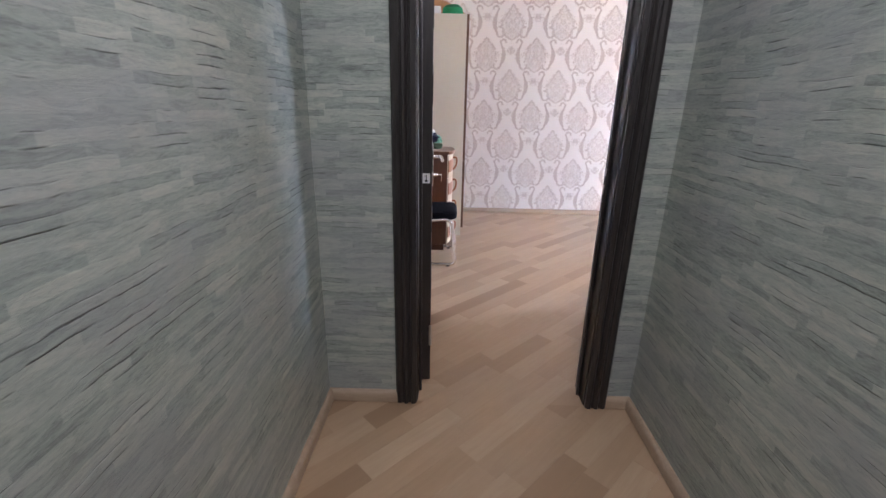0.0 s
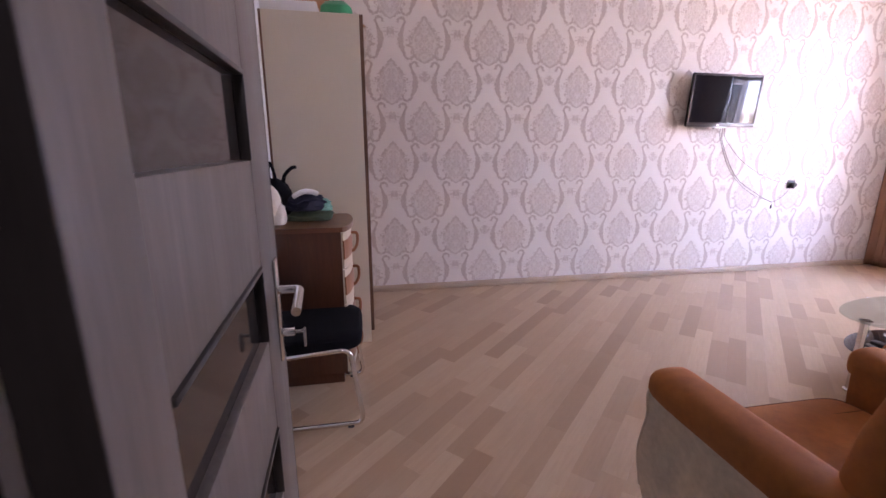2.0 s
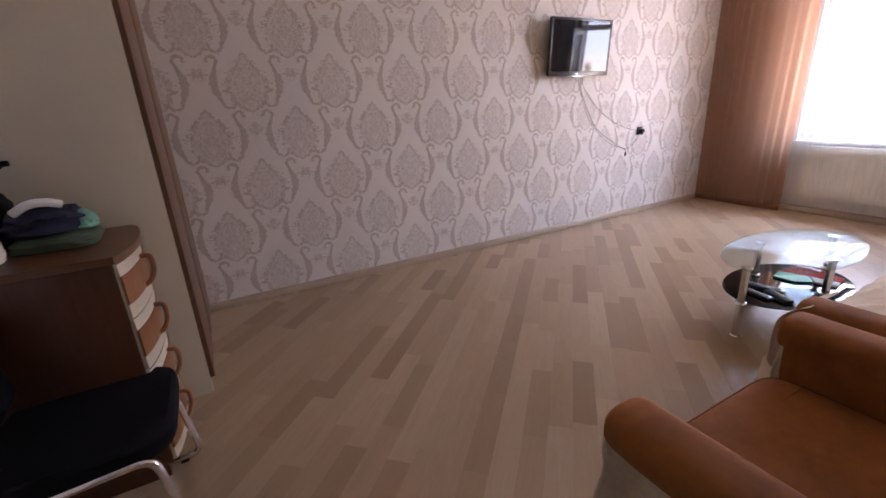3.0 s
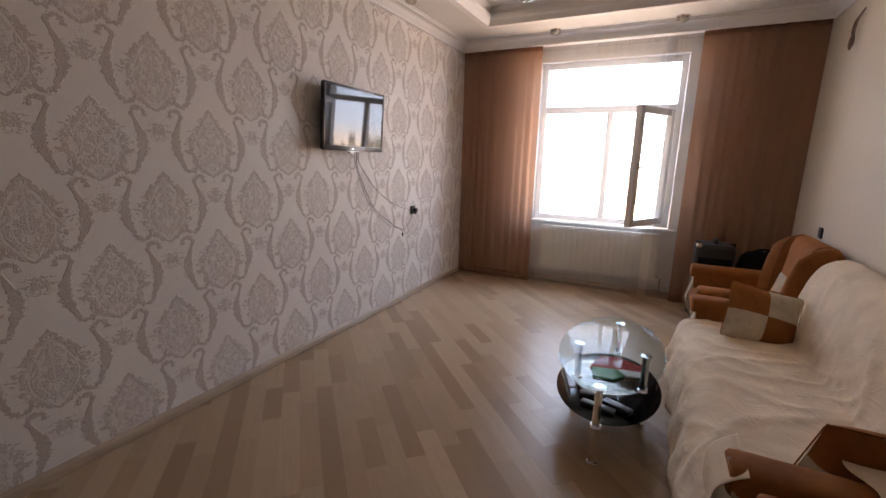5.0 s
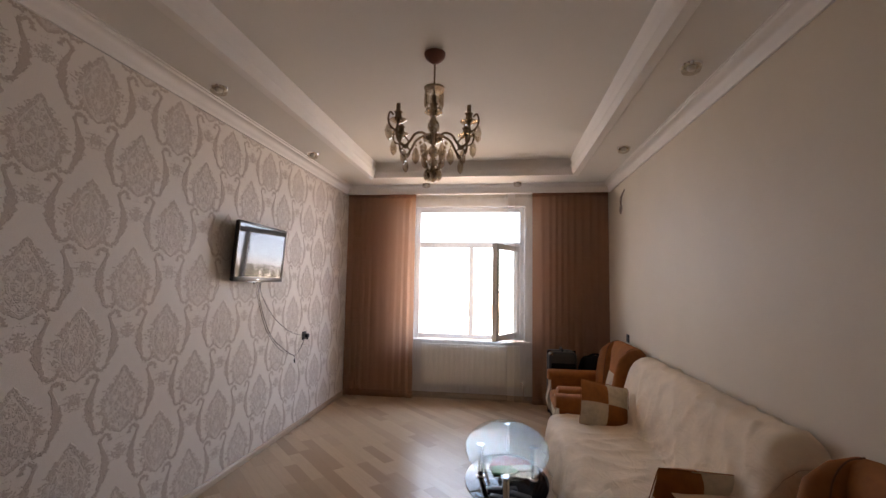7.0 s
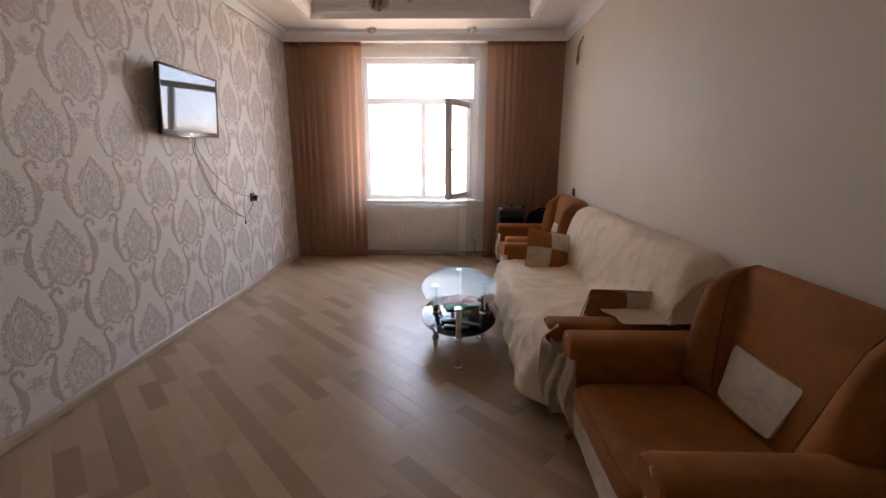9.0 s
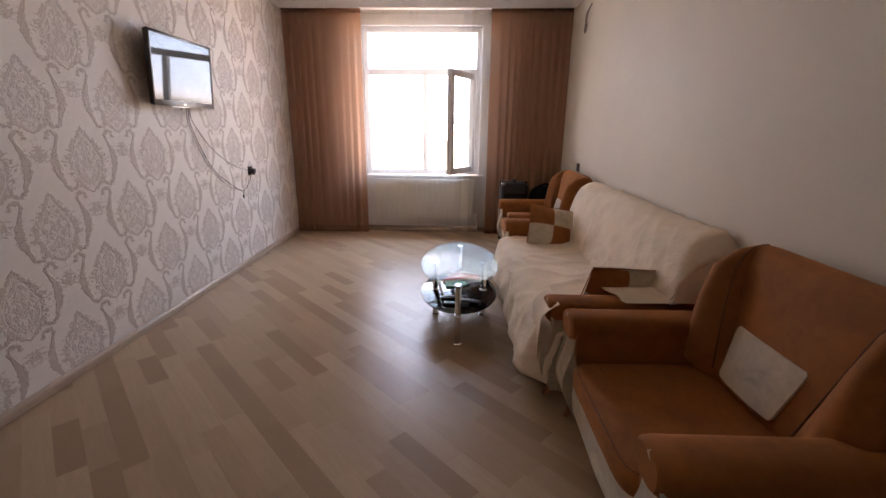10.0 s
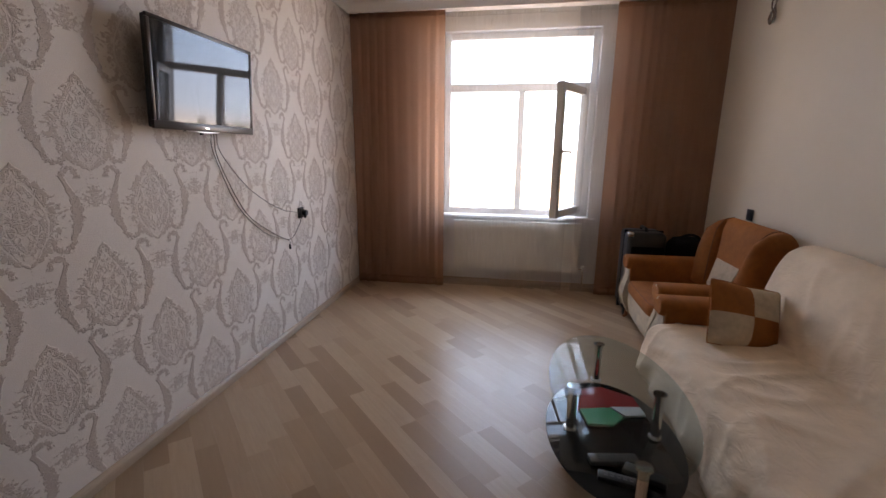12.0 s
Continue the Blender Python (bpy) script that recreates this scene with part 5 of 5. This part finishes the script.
def remote(x, y, z, turn, size=(0.17, 0.045, 0.02)):
    root = thing("remote_control", x, y, z, "black remote control lying on the shelf", "remote control")
    m = pose(x, y, z, 0, 0, turn)
    bm = box(-size[0] / 2, size[0] / 2, -size[1] / 2, size[1] / 2, 0.0, size[2], 0.006)
    bm.transform(m)
    part("case", bm, BLACKPL, root)
    bm = joined(*[box(-0.06 + 0.022 * i, -0.048 + 0.022 * i, -0.012 + 0.013 * j, -0.004 + 0.013 * j, size[2] + 0.0002, size[2] + 0.002) for i in range(6) for j in range(2)])
    bm.transform(m)
    part("buttons", bm, soft_mat("grey_rubber", (0.09, 0.09, 0.095), 0.1, 20, 200, 0.6), root)


remote(3.36, 3.40, 0.2015, 78)
remote(3.40, 3.31, 0.2015, 65, (0.15, 0.05, 0.026))
remote(3.47, 3.41, 0.2015, 100, (0.19, 0.05, 0.022))


def tri_flag():
    """A folded red, green and white cloth on the shelf."""
    root = thing("folded_flag", 3.86, 3.38, 0.2015, "folded cloth in red, green and white on the shelf", "flag")
    for nm, mat, pts, z in (("red_band", RED, [(3.80, 3.50), (3.98, 3.46), (4.02, 3.36), (3.95, 3.22), (3.86, 3.21), (3.83, 3.36)], 0.0), ("green_band", MINT, [(3.69, 3.47), (3.80, 3.49), (3.835, 3.35), (3.77, 3.30), (3.70, 3.36)], 0.0005), ("white_band", PAPERWHITE, [(3.775, 3.295), (3.84, 3.345), (3.86, 3.21), (3.80, 3.20)], 0.001)):
        part(nm, slab(pts, "z", 0.2025 + z, 0.212 + z * 3, 0.003), mat, root)


tri_flag()


# ---- luggage by the curtain ----
def suitcase():
    root = thing("suitcase", 5.80, 2.73, 0, "black upright wheeled suitcase beside the curtain", "suitcase")
    part("shell", box(5.66, 5.97, 2.575, 2.885, 0.045, 0.735, 0.045, 4), BLACKPL, root)
    part("front_pocket", box(5.635, 5.665, 2.60, 2.86, 0.10, 0.62, 0.014, 3), BLACKFAB, root)
    part("zip", box(5.80, 5.812, 2.571, 2.889, 0.044, 0.739, 0.040, 3), BLACKFAB, root)
    part("handle", tube(bent([(5.74, 2.73, 0.733), (5.74, 2.73, 0.762), (5.89, 2.73, 0.762), (5.89, 2.73, 0.733)], 0.02), 0.012, 10), BLACKPL, root)
    # bright steel corner stands in for the glint on the black shell
    part("corner_guard", box(5.65, 5.72, 2.84, 2.890, 0.70, 0.742, 0.015, 3), STEEL, root, "bright steel piece standing for the shell's corner glint")
    for x in (5.70, 5.93):
        for y in (2.61, 2.85):
            part("wheel", tube([(x, y - 0.014, 0.026), (x, y + 0.014, 0.026)], 0.025, 14), BLACKPL, root)


suitcase()


def travel_bag():
    root = thing("travel_bag", 5.83, 2.36, 0, "black soft travel bag standing by the armchair", "bag")
    rr = []
    for z, kx, ky in ((0.004, 0.9, 0.9), (0.05, 1.0, 1.0), (0.30, 1.02, 1.0), (0.52, 0.97, 0.95), (0.63, 0.80, 0.80), (0.675, 0.55, 0.6), (0.69, 0.2, 0.3)):
        rr.append([(x + 0.012 * noise.noise(Vector((x * 9, y * 9, z * 6))), y + 0.010 * noise.noise(Vector((y * 9, z * 8, x * 6))), z) for x, y in ring(5.83, 2.36, 0.14 * kx, 0.185 * ky, 4, 32)])
    part("body", loft(rr), BLACKFAB, root)
    part("handle", tube(smooth_row([(5.80, 2.27, 0.63), (5.79, 2.29, 0.69), (5.79, 2.36, 0.715), (5.79, 2.43, 0.69), (5.80, 2.45, 0.63)], 5), 0.011, 8), BLACKFAB, root)
    part("pocket", box(5.675, 5.705, 2.26, 2.46, 0.10, 0.42, 0.012, 3), BLACKFAB, root)


travel_bag()


OFFSET = Vector((0.081, -0.158, 0.0))
WB = 0.019                      # the drawn place of the west wall's face


# ---- the west end: wardrobe, dresser, chair ----
def wardrobe():
    root = thing("wardrobe", 0.29, 5.03, 0, "tall cream wardrobe with brown edging in the corner", "wardrobe")
    x0, x1, y0, y1, z1 = WB + 0.006, 0.585, 4.600, YN + 0.152, 2.020
    part("side_panel", box(x0, x1 - 0.020, y0, y0 + 0.018, 0.0, z1, 0.001), CREAMBOARD, root)
    part("side_panel", box(x0, x1 - 0.020, y1 - 0.018, y1, 0.0, z1, 0.001), CREAMBOARD, root)
    part("top_panel", box(x0, x1 - 0.020, y0 + 0.0185, y1 - 0.0185, z1 - 0.018, z1, 0.001), CREAMBOARD, root)
    part("plinth", box(x0 + 0.02, x1 - 0.05, y0 + 0.0185, y1 - 0.0185, 0.0, 0.08), CREAMBOARD, root)
    part("back_panel", box(x0, x0 + 0.005, y0 + 0.0185, y1 - 0.0185, 0.081, z1 - 0.019), CREAMBOARD, root)
    part("edge_band", box(x0 - 0.004, x0 + 0.008, y0 - 0.0035, y0 - 0.0004, 0.001, z1), BROWNEDGE, root, "dark edge strip")
    ym = (y0 + y1) / 2
    for a, b in ((y0 + 0.002, ym - 0.002), (ym + 0.002, y1 - 0.002)):
        d = part("door", box(x1 - 0.019, x1, a, b, 0.085, z1 - 0.003, 0.002), BROWNEDGE, root, "brown wooden door")
        part("edge_band", box(x1 - 0.0195, x1 + 0.0015, a - 0.0015, a + 0.004, 0.084, z1 - 0.002), BROWNEDGE, d, "dark brown edging")
    # arched crown board along the top
    arch = [(x0, z1 + 0.002)] + [(x0 + (x1 - x0 + 0.02) * i / 20, z1 + 0.05 + 0.125 * math.sin(math.pi * (0.28 + 0.72 * i / 20)) - 0.05 * (i / 20) ** 6) for i in range(21)] + [(x1 + 0.02, z1 + 0.002)]
    part("crown", slab(arch, "y", y0 + 0.262, y0 + 0.285, 0.003), TANWOOD, root, "arched tan wooden crown board")


wardrobe()
bm = box(0.02, 0.33, 4.66, 4.86, 2.023, 2.091, 0.006)
single("carton", bm, PAPERWHITE, "flat white carton on top of the wardrobe", "box", base=(0.17, 4.76, 2.023))


def green_bag():
    rr = []
    for z, k in ((2.023, 0.9), (2.040, 1.0), (2.080, 0.93), (2.107, 0.6), (2.115, 0.2)):
        rr.append([(x + 0.01 * noise.noise(Vector((x * 14, y * 14, z * 9))), y, z + 0.008 * noise.noise(Vector((x * 11, y * 9, 3)))) for x, y in ring(0.435, 4.74, 0.10 * k, 0.09 * k, 2.6, 26)])
    single("folded_bag", loft(rr), MINT, "bright green folded plastic bag on the wardrobe", "bag", base=(0.435, 4.74, 2.023))


green_bag()


def dresser():
    root = thing("dresser", 0.22, 4.36, 0, "dark brown chest of drawers with cream bow fronts", "dresser")
    x0, x1, y0, y1, zt = WB + 0.006, 0.425, 4.100, 4.565, 0.862
    part("body", box(x0, x1, y0, y1, 0.06, zt - 0.001, 0.002), DRESSERWOOD, root)
    part("plinth", box(x0 + 0.01, x1 - 0.02, y0 + 0.012, y1 - 0.012, 0.0, 0.0595), DRESSERWOOD, root)
    out = [(x0, y0 - 0.018), (x1 + 0.012, y0 - 0.018)] + [(x1 + 0.012 + 0.048 * math.sin(math.pi * i / 16) ** 0.6, y0 - 0.018 + (y1 - y0 + 0.018) * i / 16) for i in range(1, 16)] + [(x1 + 0.012, y1), (x0, y1)]
    part("top", slab(out, "z", zt, 0.887, 0.006), DRESSERTOP, root, "reddish brown overhanging top")
    for i in range(4):
        z0 = 0.070 + i * 0.197
        face = [(x1 + 0.001, y0 + 0.006)] + [(x1 + 0.012 + 0.035 * math.sin(math.pi * k / 12) ** 0.7, y0 + 0.006 + (y1 - y0 - 0.012) * k / 12) for k in range(13)] + [(x1 + 0.001, y1 - 0.006)]
        d = part("drawer", slab(face, "z", z0, z0 + 0.192, 0.004), CREAMBOARD, root, "cream bowed drawer front")
        band = [(x + 0.004, y) for x, y in face[1:-1]] + [(x - 0.004, y) for x, y in face[1:-1]][::-1]
        part("band", slab(band, "z", z0 + 0.050, z0 + 0.150), HANDLEWOOD, d, "brown wooden band")
        hx, hy = x1 + 0.048, (y0 + y1) / 2 - 0.02
        part("handle", tube(smooth_row([(hx, hy, z0 + 0.155), (hx + 0.030, hy - 0.01, z0 + 0.150), (hx + 0.032, hy - 0.02, z0 + 0.10), (hx + 0.016, hy - 0.03, z0 + 0.065), (hx - 0.002, hy - 0.04, z0 + 0.055)], 5), 0.009, 9), HANDLEWOOD, d, "curved wooden handle")


dresser()


def lump(cx, cy, z0, rx, ry, h, seed, power=2.6, rough=0.02, n=60):
    """A soft rumpled bundle: a rounded body with broad dents and small creases."""
    rr = []
    for i in range(15):
        f = i / 14
        k = 0.92 + 0.08 * min(1.0, f / 0.12) if f < 0.3 else max(0.16, (1 - ((f - 0.3) / 0.7) ** 2.6) ** 0.5)
        ring_ = []
        for x, y in ring(cx, cy, rx * k, ry * k, power, n):
            p = Vector((x * 13, y * 13, seed + f * 3))
            q = Vector((x * 38, y * 38, seed + f * 9))
            d = rough * noise.noise(p) + rough * 0.55 * noise.noise(q)
            e = rough * noise.noise(p + Vector((7, 3, 1))) + rough * 0.55 * noise.noise(q + Vector((2, 5, 8)))
            ring_.append((x + d, y + e, z0 + h * f + (rough * 0.9 * noise.noise(p * 0.9) if f > 0.1 else 0)))
        rr.append(ring_)
    return loft(rr)


OFFSET = Vector((0.081, -0.200, -0.023))


def backpack():
    root = thing("backpack", 0.07, 4.285, 0.9105, "small off-white backpack on the dresser", "backpack")
    part("body", lump(0.062, 4.290, 0.9115, 0.055, 0.075, 0.205, 2.0, 3.5, 0.008), OFFWHITE, root)
    part("pocket", lump(0.112, 4.275, 0.913, 0.030, 0.055, 0.105, 4.0, 3.2, 0.006), OFFWHITE, root)
    part("grab_loop", tube(smooth_row([(0.06, 4.265, 1.10), (0.058, 4.27, 1.145), (0.06, 4.30, 1.15), (0.062, 4.315, 1.10)], 4), 0.005, 7), OFFWHITE, root)
    part("zip", tube(smooth_row([(0.119, 4.250, 1.00), (0.131, 4.278, 1.012), (0.122, 4.305, 1.0)], 4), 0.003, 6), BLACKLABEL, root)


backpack()


def clothes():
    single("hand_bag", lump(0.075, 4.455, 0.912, 0.085, 0.085, 0.225, 7.0, 2.6, 0.02), BLACKFAB, "dark soft handbag on the dresser", "bag", base=(0.075, 4.455, 0.912))
    root = thing("bag_straps", 0.09, 4.45, 1.10, "dark upright strap loops of a bag", "strap")
    part("strap", tube(smooth_row([(0.055, 4.43, 1.08), (0.045, 4.42, 1.17), (0.055, 4.42, 1.225), (0.072, 4.43, 1.17), (0.080, 4.44, 1.09)], 5), 0.008, 8), BLACKFAB, root)
    part("strap", tube(smooth_row([(0.11, 4.45, 1.10), (0.125, 4.44, 1.155), (0.165, 4.43, 1.195), (0.19, 4.425, 1.20)], 5), 0.010, 8), BLACKFAB, root)
    single("folded_cloth", lump(0.25, 4.42, 0.912, 0.125, 0.11, 0.055, 3.0, 3.5, 0.012), GREENFAB, "dull green folded garment on the dresser", "clothes", base=(0.25, 4.42, 0.912))
    single("folded_cloth", lump(0.23, 4.42, 0.966, 0.10, 0.095, 0.085, 9.0, 2.6, 0.024), NAVYFAB, "navy blue bundled garment on the pile", "clothes", base=(0.23, 4.42, 0.966))
    single("folded_cloth", lump(0.335, 4.44, 0.960, 0.032, 0.06, 0.06, 5.0, 2.4, 0.016), TEAL, "pale green garment end on the pile", "clothes", base=(0.335, 4.44, 0.96))
    bm = tube(smooth_row([(0.175, 4.36, 1.045), (0.22, 4.345, 1.070), (0.265, 4.35, 1.072), (0.30, 4.37, 1.058)], 5), 0.014, 8)
    single("white_cloth", bm, PAPERWHITE, "white rolled cloth on the pile", "clothes", base=(0.24, 4.36, 1.05))


clothes()


OFFSET = Vector((0.080, 0.000, 0.0))


def visitor_chair():
    root = thing("visitor_chair", 0.22, 3.79, 0, "black upholstered chair on a chrome cantilever frame", "chair")
    yn, yf_ = 3.545, 4.008
    for y in (yn, yf_):
        rows = [(-0.005, y, 0.016), (0.512, y, 0.016), (0.462, y, 0.398), (0.02, y, 0.365)]
        part("side_frame", tube(bent(rows, 0.048, 6), 0.0115, 12), CHROME, root, "chrome tube side frame")
        part("back_post", tube(bent([(0.05, y, 0.377), (0.030, y, 0.46), (0.030, y, 0.70)], 0.05, 5), 0.010, 10), CHROME, root)
        part("glide", box(0.435, 0.465, y - 0.014, y + 0.014, 0.001, 0.0085, 0.002), BLACKPL, root)
    part("floor_bar", tube([(-0.005, yn, 0.016), (-0.005, yf_, 0.016)], 0.0115, 12), CHROME, root)
    part("cross_bar", tube([(0.20, yn, 0.371), (0.20, yf_, 0.371)], 0.009, 10), CHROME, root)
    rr = []
    for z, k in ((0.384, 0.93), (0.392, 0.99), (0.415, 1.0), (0.435, 0.985), (0.447, 0.93), (0.452, 0.7)):
        rr.append([(x, y, z) for x, y in ring(0.285, (yn + yf_) / 2, 0.235 * k, 0.238 * k, 5, 36)])
    part("seat", loft(rr), BLACKFAB, root, "thick black seat pad")
    rr = []
    for i in range(21):
        t = i / 20
        z = 0.490 + 0.315 * t
        wdt = 0.240 * max(0.0, 1 - abs(2 * t - 1) ** 2.6) ** 0.42 * (1 - 0.10 * t) + 0.010
        c = 0.100 - 0.030 * t
        thick = 0.022 * max(0.05, 1 - abs(2 * t - 1) ** 8) ** 0.5
        rr.append([(c + thick * math.cos(a) - 0.030 * (1 - abs(math.sin(a)) ** 2), (yn + yf_) / 2 + wdt * math.sin(a), z) for a in [2 * math.pi * k / 28 for k in range(28)]])
    part("backrest", loft(rr), BLACKFAB, root, "black rounded backrest")


visitor_chair()


# ---- floor: two-strip laminate laid on the diagonal ----
OFFSET = Vector((0.0, 0.0, 0.0))


def floor():
    slab_bm = joined(box(XW, XE, YS, YN, -0.1, -0.004), box(CL, CR, -1.6, YC + 0.012, -0.1, -0.004), box(DL - 0.032, DR + 0.032, YC + 0.012, YL, -0.1, -0.004), box(DL - 0.12, DR + 0.20, YL, YS, -0.1, -0.004))
    root = single("floor", slab_bm, SKIRT, "light beige laminate floor laid diagonally", "floor", "structure", smooth=0)
    rng = random.Random(12)
    W = 0.0985
    rooms = [(XW, XE, YS, YN), (CL, CR, -1.6, YC), (DL - 0.002, DR + 0.002, YC, YL), (DL - 0.12, DR + 0.20, YL, YS)]
    s = math.sqrt(0.5)

    def clip(poly, x0, x1, y0, y1):
        for ax, lim, keep_low in ((0, x0, False), (0, x1, True), (1, y0, False), (1, y1, True)):
            out = []
            for i, p in enumerate(poly):
                q = poly[(i + 1) % len(poly)]
                a = (p[ax] <= lim) if keep_low else (p[ax] >= lim)
                b = (q[ax] <= lim) if keep_low else (q[ax] >= lim)
                if a:
                    out.append(p)
                if a != b:
                    t = (lim - p[ax]) / (q[ax] - p[ax])
                    out.append((p[0] + (q[0] - p[0]) * t, p[1] + (q[1] - p[1]) * t))
            poly = out
            if len(poly) < 3:
                return []
        return poly
    whole, cut = [], []
    for k in range(-64, 66):
        q0 = k * W
        p = -3.0 + rng.uniform(0, 0.6)
        while p < 9.2:
            ln = rng.choice((0.34, 0.40, 0.46, 0.56, 0.70))
            g = 0.0001
            quad = [((a - b) * s, (a + b) * s) for a, b in ((p + g, q0 + g), (p + ln - g, q0 + g), (p + ln - g, q0 + W - g), (p + g, q0 + W - g))]
            spots_ = [((a - b) * s, (a + b) * s) for a in [p + ln * k / 8 for k in range(9)] for b in (q0 + 0.001, q0 + W / 2, q0 + W - 0.001)]
            if all(any(x0 <= x <= x1 and y0 <= y <= y1 for x0, x1, y0, y1 in rooms) for x, y in spots_):
                whole.append((p + ln / 2, q0 + W / 2, ln))
                p += ln
                continue
            for x0, x1, y0, y1 in rooms:
                c = clip(quad, x0, x1, y0, y1)
                if not c:
                    continue
                cut.append(c)
            p += ln
    # the strips along the walk are pieces of their own
    def near(w):
        x, y = (w[0] - w[1]) * s, (w[0] + w[1]) * s
        return abs(x - 2.3) / 2.2 + abs(y - 3.7) / 1.9
    whole.sort(key=near)
    shared = {}
    for p, q, ln in whole[:300]:
        if ln not in shared:
            g = 0.0001
            bm = box(-ln / 2 + g, ln / 2 - g, -W / 2 + g, W / 2 - g, -0.004, 0.0, 0.0)
            top = [e for e in bm.edges if all(v.co.z > -0.001 for v in e.verts)]
            bmesh.ops.bevel(bm, geom=top, offset=0.0002, segments=1, affect="EDGES")
            shared[ln] = finish(bm, PLANK, 0)
        ob = new("plank", shared[ln])
        ob.parent = root
        ob.location = ((p - q) * s, (p + q) * s, 0)
        ob.rotation_euler = (0, 0, radians(45))
    verts, faces = [], []

    def prism(poly):
        b = len(verts)
        n = len(poly)
        verts.extend((x, y, 0.0) for x, y in poly)
        verts.extend((x, y, -0.004) for x, y in poly)
        faces.append(tuple(range(b, b + n)))
        faces.extend((b + i, b + n + i, b + n + (i + 1) % n, b + (i + 1) % n) for i in range(n))
    for p, q, ln in whole[300:]:
        prism([((a - b) * s, (a + b) * s) for a, b in ((p - ln / 2 + 0.0003, q - W / 2 + 0.0003), (p + ln / 2 - 0.0003, q - W / 2 + 0.0003), (p + ln / 2 - 0.0003, q + W / 2 - 0.0003), (p - ln / 2 + 0.0003, q + W / 2 - 0.0003))])
    for c in cut:
        prism(c)
    me = bpy.data.meshes.new("planks")
    me.from_pydata(verts, [], faces)
    me.materials.append(PLANK_REST)
    rest = new("planks", me)
    rest.parent = root
    tagged(rest, kind="stuff")


floor()
